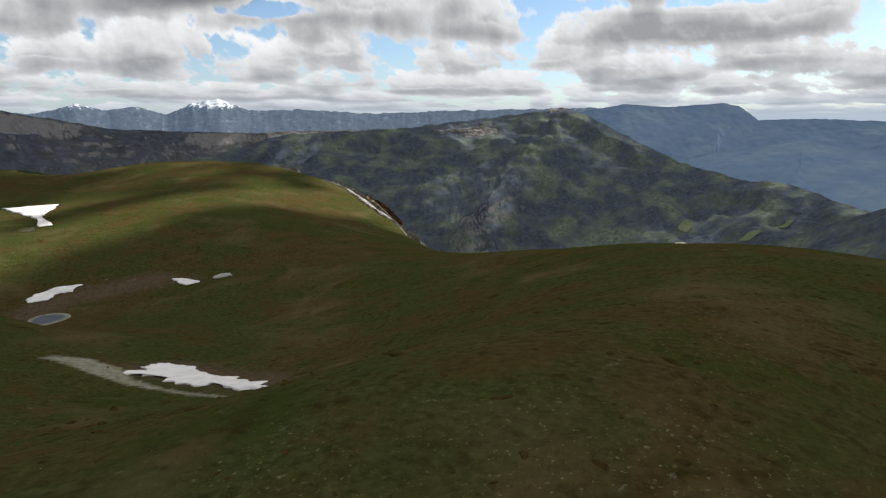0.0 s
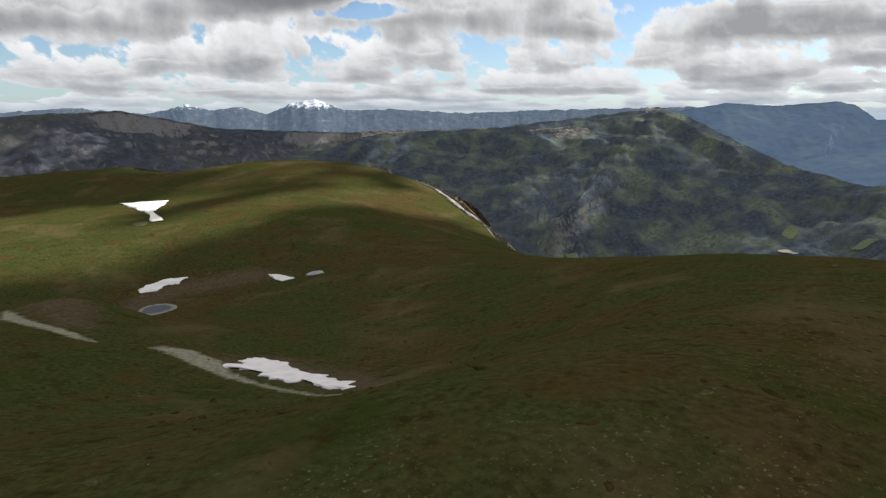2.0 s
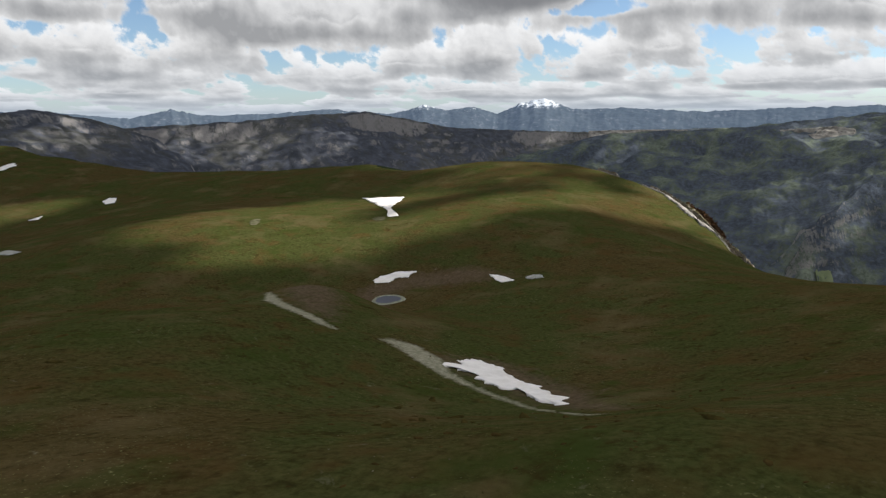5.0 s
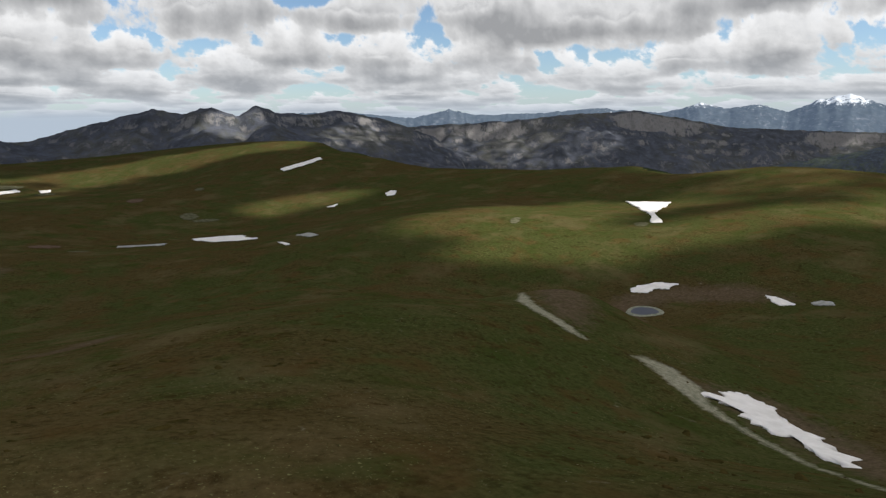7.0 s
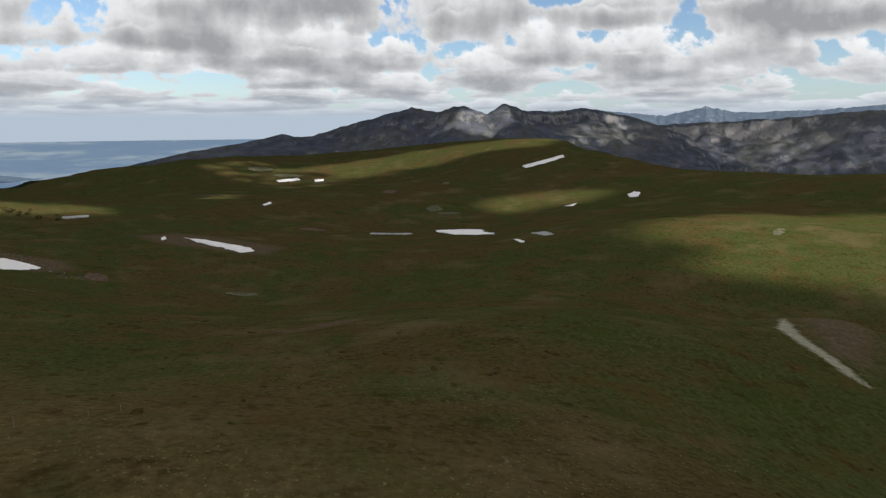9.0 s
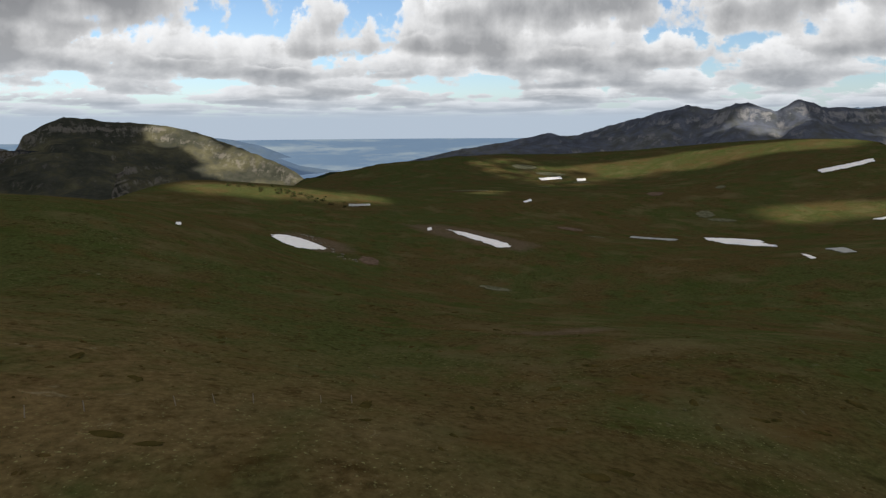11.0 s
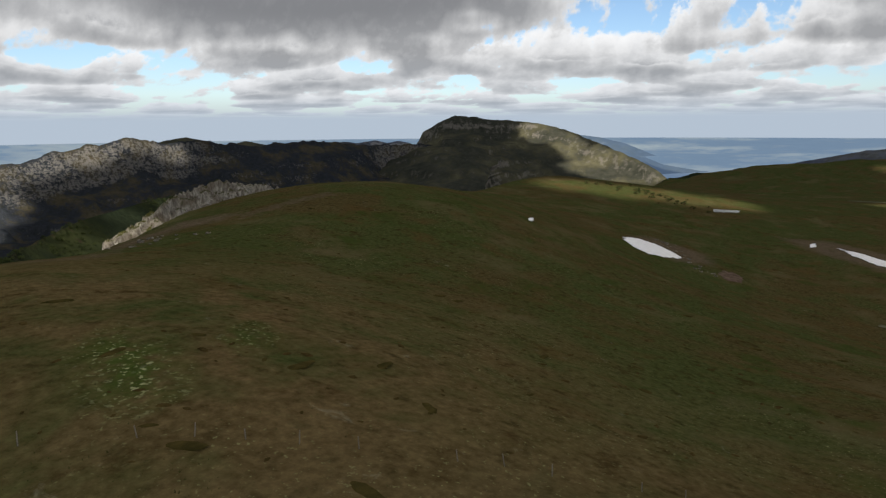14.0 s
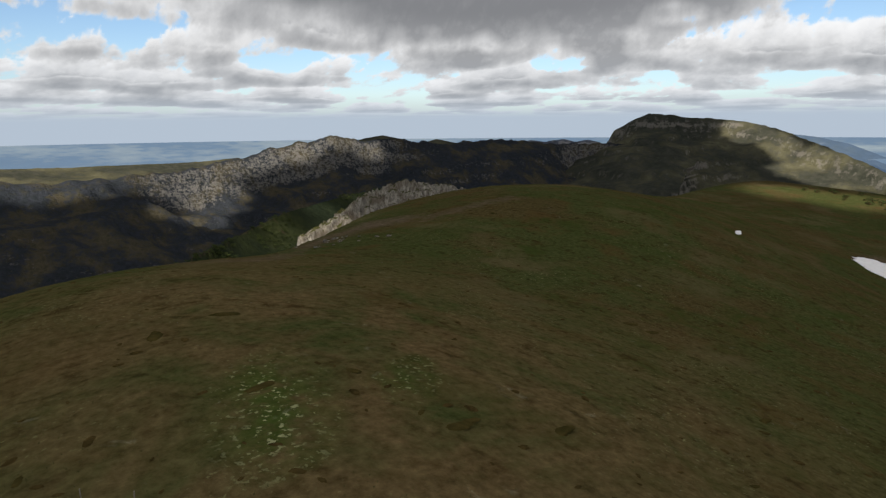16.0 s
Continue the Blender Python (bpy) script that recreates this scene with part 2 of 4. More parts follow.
# Emission stands in for the haze over this range's rock and snow.
slope_snow = mountain_side("snowy_range_haze_glow", (0.04, 0.05, 0.06), (0.05, 0.06, 0.07), (0.14, 0.15, 0.17), 0.6, 1.0, 0.585, air=(0.075, 0.105, 0.155), dark_rock=0.8, bumpy=2.0, upright=0.25)
# The plain's pale blue haze is a glow painted into its material.
plain_far = mountain_side("plain_haze_glow", (0.02, 0.03, 0.03), (0.12, 0.125, 0.09), (0.14, 0.14, 0.14), 0.1, 0.3, air=(0.135, 0.20, 0.31))


def simple(name, one, two, scale, rough=0.9, bump=0.5, depth=0.2, detail=5.0):
    m, add = material(name)
    n = spots(add, scale, detail, 0.6, warp=0.3)
    colour = mix(add, ramp(add, n, [(0.32, (0, 0, 0)), (0.68, (1, 1, 1))]), one, two)
    return surface(m, add, colour, rough, spots(add, scale * 4, 4.0, 0.6), bump, depth)


snow_mat = simple("old_snow", (0.64, 0.61, 0.585), (0.76, 0.73, 0.71), 0.35, 0.7, 0.3, 0.1)
grey_snow = simple("dirty_snow", (0.20, 0.20, 0.18), (0.36, 0.36, 0.34), 0.5, 0.8)
soil_mat = simple("bare_soil", (0.060, 0.040, 0.027), (0.12, 0.085, 0.060), 0.35)
turf_mat = simple("stony_turf", (0.045, 0.048, 0.024), (0.115, 0.108, 0.070), 0.3)
clay_mat = simple("pale_trampled_clay", (0.13, 0.14, 0.10), (0.27, 0.27, 0.21), 0.6)


def bare_rock():
    """Weathered limestone: upright cracks, dark lichen, grass on the ledges."""
    m, add = material("limestone")
    calc = math_of(add)
    here = add("ShaderNodeTexCoord").outputs["Object"]
    tall = add("ShaderNodeMapping", {"Vector": here, "Scale": (1.0, 1.0, 0.4)}).outputs[0]
    cracks = spots(add, 0.45, 7.0, 0.72, tall, 0.8)
    stain = spots(add, 0.09, 5.0, 0.6, here, 0.5)
    stone = ramp(add, cracks, [(0.34, (0.045, 0.038, 0.030)), (0.48, (0.15, 0.135, 0.112)), (0.66, (0.34, 0.315, 0.27))])
    worn = mix(add, ramp(add, stain, [(0.42, (0, 0, 0)), (0.62, (0.75, 0.75, 0.75))]), stone, (0.085, 0.066, 0.045))
    tilt = add("ShaderNodeSeparateXYZ", {0: add("ShaderNodeNewGeometry").outputs["Normal"]}).outputs[2]
    ledge = ramp(add, calc("ADD", tilt, calc("MULTIPLY", calc("SUBTRACT", cracks, 0.5), 1.2)), [(0.68, (0, 0, 0)), (0.86, (1, 1, 1))])
    return surface(m, add, mix(add, ledge, worn, (0.045, 0.044, 0.014)), 0.9, cracks, 1.0, 1.2)


limestone = bare_rock()
limestone_far = simple("far_limestone", (0.09, 0.085, 0.08), (0.36, 0.34, 0.31), 0.05, 0.9, 0.9, 3.0, 7.0)
post_mat = simple("weathered_wood", (0.13, 0.11, 0.085), (0.24, 0.21, 0.17), 6.0)
heath_mat = simple("heath", (0.026, 0.019, 0.007), (0.062, 0.043, 0.015), 0.8)
hummock_mat = simple("rusty_heath", (0.022, 0.0195, 0.0065), (0.056, 0.042, 0.0135), 0.5)
twig_mat = simple("brown_twigs", (0.040, 0.022, 0.012), (0.085, 0.050, 0.028), 0.25)
leaf_mat = simple("bush_leaves", (0.016, 0.022, 0.008), (0.045, 0.055, 0.018), 0.3)
grass_mat = simple("grass_blades", (0.030, 0.034, 0.010), (0.085, 0.078, 0.028), 0.05)
field_mat = simple("meadow_field", (0.105, 0.135, 0.072), (0.165, 0.19, 0.11), 0.02)
bare_field = simple("bare_field", (0.30, 0.28, 0.22), (0.40, 0.37, 0.30), 0.02)


# ---- the ground, one sheet to the horizon ----
def lattice(ix, iy, seed):
    """A steady pseudo-random number from 0 to 1 for whole numbers."""
    n = (ix * 374761393 + iy * 668265263 + seed * 974634777) & 0x7FFFFFFF
    n = ((n ^ (n >> 13)) * 1274126177) & 0x7FFFFFFF
    return ((n ^ (n >> 16)) & 0xFFFF) / 65535.0


def relief(x, y, size, octaves=4, seed=0, ridged=False, gain=0.5):
    """Layered noise from about -1 to 1, its largest forms of that size in metres."""
    x, y = np.asarray(x, float) / size, np.asarray(y, float) / size
    total, amp, norm = np.zeros(np.broadcast(x, y).shape), 1.0, 0.0
    for k in range(octaves):
        fx, fy = np.floor(x), np.floor(y)
        ix, iy = fx.astype(np.int64), fy.astype(np.int64)
        u, v = x - fx, y - fy
        u, v = u * u * (3 - 2 * u), v * v * (3 - 2 * v)
        s = seed * 17 + k
        a = lattice(ix, iy, s) * (1 - u) + lattice(ix + 1, iy, s) * u
        b = lattice(ix, iy + 1, s) * (1 - u) + lattice(ix + 1, iy + 1, s) * u
        n = (a * (1 - v) + b * v) * 2 - 1
        if ridged:
            n = 1 - 2 * np.abs(n)
        total, norm, amp = total + n * amp, norm + amp, amp * gain
        x, y = x * 2.03 + 5.1, y * 2.03 + 1.7
    return total / norm


MID = (-27.0, 12.0)
HILLS = []


def hill(x, y, height, radius):
    HILLS.append((x, y, height, radius))


hill(-158, 453, 57.6, 131)
hill(-14, 489, -50.2, 134)
hill(-495, -115, -22.6, 135)
hill(-411, 350, 50.2, 140)
hill(-537, -227, -2.1, 148)
hill(-83, 594, 4.0, 152)
hill(-652, -25, -15.8, 159)
hill(-570, 324, -29.9, 159)
hill(-211, 646, 39.1, 165)
hill(-662, -242, 51.6, 169)
hill(-690, 220, 6.2, 171)
hill(-352, 650, 32.1, 174)
hill(-802, -204, -14.6, 189)
hill(-495, 674, 14.6, 190)
hill(-880, 86, 40.3, 198)
hill(-697, 600, -1.9, 204)
hill(-922, 448, 14.5, 222)
hill(-1024, 252, -54.7, 227)
hill(-1096, -178, -50.3, 230)
hill(-1205, 215, -41.4, 230)
hill(-1260, -63, 69.0, 230)
hill(-1269, 414, 55.7, 230)
hill(-19, 54, 19.3, 46)
hill(-71, 38, 13.8, 46)
hill(25, 56, 17.3, 46)
hill(-106, -6, -11.3, 46)
hill(-81, -59, 7.2, 46)
hill(-23, 108, 0.4, 46)
hill(25, 109, 9.6, 47)
hill(-76, 150, -6.7, 57)
hill(-133, 152, 34.4, 65)
hill(-37, 222, -2.9, 74)
hill(-176, -174, 8.5, 82)
hill(-259, -59, 12.2, 83)
hill(-312, 66, -21.4, 96)
hill(-120, 316, -3.4, 103)
hill(-485, 38, 16.2, 131)
hill(-298, 484, -77.1, 145)
hill(-565, 201, -18.7, 149)
hill(-1045, 605, 38.0, 230)
hill(-67, -20, 29.6, 46)
hill(-137, 45, 16.6, 49)
hill(-137, -44, 16.0, 51)
hill(-67, -124, 26.8, 56)
hill(76, 129, 18.0, 60)
hill(19, 189, 3.8, 67)
hill(-123, -147, 10.4, 68)
hill(-191, -106, -1.3, 72)
hill(-252, 37, 13.7, 79)
hill(127, 185, 10.5, 80)
hill(-255, 129, 27.2, 87)
hill(89, 244, 18.5, 88)
hill(-240, -149, 10.4, 90)
hill(-182, 247, -27.3, 94)
hill(4, 299, 11.8, 96)
hill(-339, -33, -18.0, 103)
hill(-315, -135, 2.3, 105)
hill(-320, 158, -21.0, 106)
hill(-296, -221, 34.8, 113)
hill(-163, 205, 11.0, 20)
hill(-60, 375, 10.5, 114)
hill(-391, 47, 12.5, 115)
hill(-206, 342, -7.0, 116)
hill(-301, 315, 16.3, 122)
hill(-414, -204, 17.6, 128)
hill(-11, -76, 6.8, 46)
hill(24, -61, 2.1, 46)
hill(50, -33, 12.2, 46)
hill(62, 4, 12.1, 46)
hill(207, 97, 12.7, 85)
hill(222, -9, 14.3, 85)
hill(16, -234, 18.1, 85)
hill(189, -113, 13.6, 85)
hill(116, -192, 13.2, 85)
hill(317, -479, 12.8, 155)
hill(570, -40, 13.2, 155)
hill(77, -578, 15.8, 155)
hill(536, 217, 11.7, 155)
hill(492, -288, 13.2, 155)
hill(432, 397, 13.9, 155)

# How far the high pasture reaches, by direction (degrees, anticlockwise from +y), and how deep the land falls beyond it.
RIM = [(-60, 235, 330), (-34, 245, 330), (-15, 290, 340), (-4, 385, 340), (0, 465, 340), (2, 515, 340), (6, 575, 330), (12, 615, 300), (25, 665, 260), (40, 800, 200), (50, 930, 200), (58, 1060, 170),
       (64, 1420, 120), (80, 1420, 110), (92, 1260, 130), (105, 1160, 150), (113, 760, 170), (122, 470, 200), (133, 380, 240), (142, 330, 300), (149, 215, 330),
       (158, 170, 330), (166, 150, 330), (176, 140, 330), (200, 170, 260), (250, 300, 200), (280, 280, 280), (300, 235, 330)]


def past_rim(x, y):
    """How far a place lies beyond the rim of the pasture, the rim's distance, and the depth of the fall."""
    r = np.hypot(x - MID[0], y - MID[1])
    a = np.degrees(np.arctan2(-(x - MID[0]), y - MID[1]))
    a = np.where(a < -60, a + 360, a)
    rim = np.interp(a, [k[0] for k in RIM], [k[1] for k in RIM])
    rim = rim * (1 + 0.05 * relief(x, y, 90, 3, 5))
    return np.maximum(r - rim, 0), rim, np.interp(a, [k[0] for k in RIM], [k[2] for k in RIM]), r


def land(x, y):
    """Height of the land, in metres."""
    x, y = np.asarray(x, float), np.asarray(y, float)
    z = np.full(np.broadcast(x, y).shape, -45.0)
    for hx, hy, h, r in HILLS:
        z = z + h * np.exp(-((x - hx) ** 2 + (y - hy) ** 2) / (2 * r * r))
    out, rim, deep, r = past_rim(x, y)
    soft = np.minimum(out / (0.25 * rim + 20), 1)
    fall = deep * (1 - np.exp(-(out * soft) / (deep * 1.1)))
    z = z - fall + relief(x, y, 160, 4, 2) * np.minimum(out / 400, 1) * 18
    # the far plain comes up to eye level at the horizon
    far = np.clip((r - 2300) / 2560, 0, 1)
    z = z * (1 - far) + far * -80.0
    near = np.clip(1.4 - r / 1500, 0.2, 1)
    return z + near * (relief(x, y, 38, 3, 7) * 0.8 + relief(x, y, 9, 3, 8) * 0.26)


SECTORS, RINGS, R0, R1 = 900, 400, 3.0, 4860.0
ring_r = R0 * (R1 / R0) ** (np.arange(RINGS) / (RINGS - 1))
turn = np.arange(SECTORS) / SECTORS * 2 * np.pi
GX = MID[0] - np.sin(turn)[None] * ring_r[:, None]
GY = MID[1] + np.cos(turn)[None] * ring_r[:, None]
GZ = land(GX, GY)


def ground_z(x, y):
    """Height of the built sheet at a place."""
    x, y = np.asarray(x, float), np.asarray(y, float)
    r = np.maximum(np.hypot(x - MID[0], y - MID[1]), R0)
    i = np.clip(np.log(r / R0) / np.log(R1 / R0) * (RINGS - 1), 0, RINGS - 1.001)
    j = (np.arctan2(-(x - MID[0]), y - MID[1]) / (2 * np.pi) % 1.0) * SECTORS
    i0, j0 = np.floor(i).astype(int), np.floor(j).astype(int) % SECTORS
    u, v, j1 = i - i0, j - np.floor(j), (j0 + 1) % SECTORS
    return (GZ[i0, j0] * (1 - v) + GZ[i0, j1] * v) * (1 - u) + (GZ[i0 + 1, j0] * (1 - v) + GZ[i0 + 1, j1] * v) * u


def sheet(name, rows, cols, x, y, z, mats, closed=False, smooth=True):
    """A grid of points as one mesh; closed: its columns meet."""
    verts = np.stack([np.asarray(x).ravel(), np.asarray(y).ravel(), np.asarray(z).ravel()], 1)
    i, j = np.meshgrid(np.arange(rows - 1), np.arange(cols if closed else cols - 1), indexing="ij")
    k = (j + 1) % cols
    faces = np.stack([i * cols + j, i * cols + k, (i + 1) * cols + k, (i + 1) * cols + j], -1).reshape(-1, 4)
    data = bpy.data.meshes.new(name)
    data.from_pydata(verts.tolist(), [], faces.tolist())
    for mat in mats if isinstance(mats, (list, tuple)) else [mats]:
        data.materials.append(mat)
    if smooth:
        data.polygons.foreach_set("use_smooth", np.ones(len(data.polygons), bool))
    return new(name, data)


FX, FY = np.vstack([np.full((1, SECTORS), MID[0]), GX]), np.vstack([np.full((1, SECTORS), MID[1]), GY])
FZ = np.vstack([np.full((1, SECTORS), GZ[0].mean()), GZ])
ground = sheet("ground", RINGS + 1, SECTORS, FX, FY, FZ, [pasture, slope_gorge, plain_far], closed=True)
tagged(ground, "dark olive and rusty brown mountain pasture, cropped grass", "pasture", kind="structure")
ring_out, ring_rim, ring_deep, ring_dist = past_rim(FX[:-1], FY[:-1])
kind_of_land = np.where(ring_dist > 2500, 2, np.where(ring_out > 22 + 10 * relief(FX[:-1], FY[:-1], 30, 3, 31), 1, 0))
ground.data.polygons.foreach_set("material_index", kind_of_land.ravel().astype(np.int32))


def worn_ground(name, outlines, soft):
    """Marks the ground inside the outlines, fading over some metres at their edges."""
    mask = np.zeros(FX.size)
    x, y = FX.ravel(), FY.ravel()
    for outline in outlines:
        pts = np.array(outline, float)
        lo, hi = pts.min(0) - 3 * soft, pts.max(0) + 3 * soft
        near = np.where((x > lo[0]) & (x < hi[0]) & (y > lo[1]) & (y < hi[1]))[0]
        px, py = x[near], y[near]
        inside, dist = np.zeros(len(near), bool), np.full(len(near), 1e9)
        for (ax, ay), (bx, by) in zip(pts, np.roll(pts, -1, 0)):
            hit = ((ay > py) != (by > py)) & (px < (bx - ax) * (py - ay) / (by - ay + 1e-12) + ax)
            inside ^= hit
            t = np.clip(((px - ax) * (bx - ax) + (py - ay) * (by - ay)) / ((bx - ax) ** 2 + (by - ay) ** 2), 0, 1)
            dist = np.minimum(dist, np.hypot(px - ax - t * (bx - ax), py - ay - t * (by - ay)))
        mask[near] = np.maximum(mask[near], np.clip(0.5 + np.where(inside, dist, -dist) / (2 * soft), 0, 1))
    layer = ground.data.attributes.new(name, "FLOAT", "POINT")
    layer.data.foreach_set("value", mask.astype(np.float32))


worn_ground("bare_soil", [
    [(-90, 160), (-84, 165), (-74, 176), (-58, 170), (-36, 152), (-20, 120), (-33, 121), (-49, 135), (-62, 144), (-76, 151)],
    [(-172, 190), (-168, 208), (-150, 205), (-134, 186), (-119, 160), (-138, 163), (-155, 176)],
    [(-186, 254), (-200, 290), (-181, 318), (-154, 334), (-115, 322), (-144, 309), (-172, 297), (-173, 278), (-158, 250), (-164, 234)],
    [(-560, -50), (-575, -15), (-545, 25), (-499, 64), (-468, 46), (-490, 12), (-515, -20)], [(-199, 22), (-188, 32), (-200, 48), (-216, 58), (-232, 56), (-220, 44), (-208, 36)],
    [(-138, -159), (-156, -172), (-178, -186), (-197, -182), (-206, -190), (-190, -207), (-165, -198), (-144, -178)], [(-197, -175), (-227, -177), (-250, -179), (-252, -187), (-227, -186), (-198, -185)],
    [(-96, -140), (-110, -128), (-116, -128), (-142, -158), (-140, -166), (-114, -138), (-100, -146)],
    [(-436, -118), (-455, -105), (-450, -72), (-425, -60), (-395, -76), (-402, -100)]], 8.0)
worn_ground("pale_clay", [
    [(-103.3, 158.4), (-95.2, 155.9), (-86, 150.9), (-76.7, 146.3), (-64.4, 140.6), (-50.4, 131.4), (-35.6, 118), (-22, 101), (-24, 107), (-38, 121.8), (-52.2, 135), (-65.8, 144), (-75.7, 150.7), (-82.2, 158.6), (-93.3, 164), (-100, 162.3)],
    [(-170, 186), (-155, 174), (-138, 164), (-121, 157), (-113, 153), (-121, 152), (-138, 159), (-158, 170)]], 1.6)
worn_ground("lush_grass", [[(-78, -59), (-84, -62), (-85, -57), (-82, -47), (-77, -41), (-73, -41), (-74, -49)],
    [(-91, -51), (-99, -55), (-97, -50), (-91, -47)]], 3.0)
worn_ground("dry_grass", [[(-40, -10), (-70, 15), (-120, 0), (-150, -60), (-120, -120), (-70, -120), (-45, -60)]], 40.0)


# ---- mountains ----
def mountain(name, crest, front, back, drop, mat, seed, rough=0.1, cliff=0.0, benches=0.0, label="", detail=96, grain=8.0, big=260.0, bench=34.0, jag=0.0, lip_at=1.0, even=0):
    """A ridge along a crest line: eroded flanks fall away on both sides, stepped into benches and cliffs where asked for."""
    line = np.array(crest, float)
    tail = 0.35 * front  # both ends run down into the ground
    ends = [p + (p - q) / np.hypot(*(p - q)[:2]) * (tail, tail, 0) for p, q in ((line[0], line[1]), (line[-1], line[-2]))]
    for e in ends:
        e[2] -= 0.8 * drop
    line = np.vstack([ends[0], line, ends[1]])
    seg = np.r_[0, np.cumsum(np.hypot(*np.diff(line[:, :2], axis=0).T))]
    n = int(seg[-1] / grain)
    s = np.linspace(0, seg[-1], n)
    cx, cy, cz = (np.interp(s, seg, line[:, k]) for k in range(3))
    if jag:
        cz = cz + jag * (relief(s, 0 * s + seed, big * 0.22, 4, seed + 23, ridged=True, gain=0.6) - 0.1)
    soft = np.ones(9) / 9

    def smooth(v, times=3):
        for _ in range(times):
            v = np.convolve(np.pad(v, 4, "edge"), soft, "valid")
        return v
    sx, sy = smooth(cx, 6), smooth(cy, 6)
    dx, dy = smooth(np.gradient(sx), 6), smooth(np.gradient(sy), 6)
    ln = np.hypot(dx, dy)
    nx, ny = -dy / ln, dx / ln
    side = np.sign(np.sum(nx * (MID[0] - sx) + ny * (MID[1] - sy)))
    nx, ny = nx * side, ny * side
    if even:  # flanks that keep one direction round the bends of the crest
        nx, ny = smooth(nx, even), smooth(ny, even)
    v = np.r_[-np.linspace(1, 0, detail // 4, endpoint=False) ** 1.3, np.linspace(0, 1, detail) ** 1.6]
    V, _ = np.meshgrid(v, s, indexing="ij")
    reach = np.where(V < 0, back, front)
    x = sx[None] + nx[None] * V * reach
    y = sy[None] + ny[None] * V * reach
    x = x + relief(x, y, big * 0.5, 3, seed + 1) * big * 0.10 * np.minimum(np.abs(V) * 6, 1)
    y = y + relief(x, y, big * 0.5, 3, seed + 2) * big * 0.10 * np.minimum(np.abs(V) * 6, 1)
    a = np.abs(V)
    gully = relief(x, y, big, 5, seed, ridged=True) * 0.4 + relief(x, y, big * 0.8, 5, seed + 19) * 0.5 + relief(x, y, big * 0.33, 4, seed + 3, ridged=True) * 0.2
    fall = 0.75 * a ** 0.85 + 0.25 * a * a
    if cliff:
        where = np.clip(relief(x, y, big * 1.1, 3, seed + 9) * 2.2 + 0.55, 0, 1)
        lip = lip_at * (0.03 + 0.05 * (relief(x, y, big * 0.5, 4, seed + 11) + 0.5))
        fall = fall * (1 - cliff * where) + cliff * where * np.clip((a - lip) / 0.05, 0, 1) * (0.5 + 0.5 * a)
    z = cz[None] - drop * fall + drop * rough * gully * np.minimum(a * 5, 1) * (1 - 0.5 * a)
    if benches:
        q = (z + relief(x, y, big * 0.9, 3, seed + 13) * bench * 0.9) / bench
        part3 = q - np.floor(q)
        step = (np.floor(q) + np.clip((part3 - 0.62) / 0.2, 0, 1)) * bench - (q * bench - z)
        hold = benches * np.clip(relief(x, y, big * 0.6, 3, seed + 15) * 2 + 0.5, 0, 1) * np.minimum(a * 8, 1)
        z = z * (1 - hold) + step * hold
    z = z + relief(x, y, big * 0.2, 4, seed + 5, ridged=True) * drop * 0.014
    ob = sheet(name, len(v), n, x, y, z, mat)
    tagged(ob, label, "mountain", kind="structure")
    return ob


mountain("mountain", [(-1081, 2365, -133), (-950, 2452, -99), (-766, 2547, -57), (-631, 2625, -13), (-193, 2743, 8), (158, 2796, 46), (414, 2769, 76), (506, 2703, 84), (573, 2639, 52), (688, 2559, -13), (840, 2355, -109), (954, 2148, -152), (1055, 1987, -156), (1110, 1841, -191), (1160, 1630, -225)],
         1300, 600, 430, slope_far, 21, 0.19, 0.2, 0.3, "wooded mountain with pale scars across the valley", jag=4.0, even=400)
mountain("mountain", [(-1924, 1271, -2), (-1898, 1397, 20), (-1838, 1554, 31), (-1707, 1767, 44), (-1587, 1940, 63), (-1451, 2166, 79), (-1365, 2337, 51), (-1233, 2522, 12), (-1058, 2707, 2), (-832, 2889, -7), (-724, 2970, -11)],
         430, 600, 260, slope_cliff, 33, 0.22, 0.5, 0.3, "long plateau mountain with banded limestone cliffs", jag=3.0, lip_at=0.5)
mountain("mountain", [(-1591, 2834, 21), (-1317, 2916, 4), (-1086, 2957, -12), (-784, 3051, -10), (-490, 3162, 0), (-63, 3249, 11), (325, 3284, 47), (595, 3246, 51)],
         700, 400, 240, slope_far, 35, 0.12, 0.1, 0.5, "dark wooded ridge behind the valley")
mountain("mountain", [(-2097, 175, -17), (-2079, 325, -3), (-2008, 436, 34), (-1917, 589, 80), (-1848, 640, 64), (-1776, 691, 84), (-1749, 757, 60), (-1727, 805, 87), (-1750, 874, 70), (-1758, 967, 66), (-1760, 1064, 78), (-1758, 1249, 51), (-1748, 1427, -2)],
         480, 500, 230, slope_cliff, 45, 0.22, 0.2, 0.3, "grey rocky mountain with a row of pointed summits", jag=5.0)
mountain("mesa", [(-1979, -1653, -123), (-1994, -1525, -86), (-2007, -1443, -55), (-2015, -1415, -31), (-2013, -1401, 4), (-2036, -1350, 34), (-2061, -1294, 61), (-2124, -1192, 44), (-2180, -1088, 35), (-2186, -963, 21), (-2177, -857, -14), (-2127, -706, -61), (-2066, -566, -113)],
         800, 500, 240, slope_mesa, 57, 0.09, 0.3, 0.6, "dark flat-topped rocky mountain with a steep end", jag=5.0, lip_at=0.4)
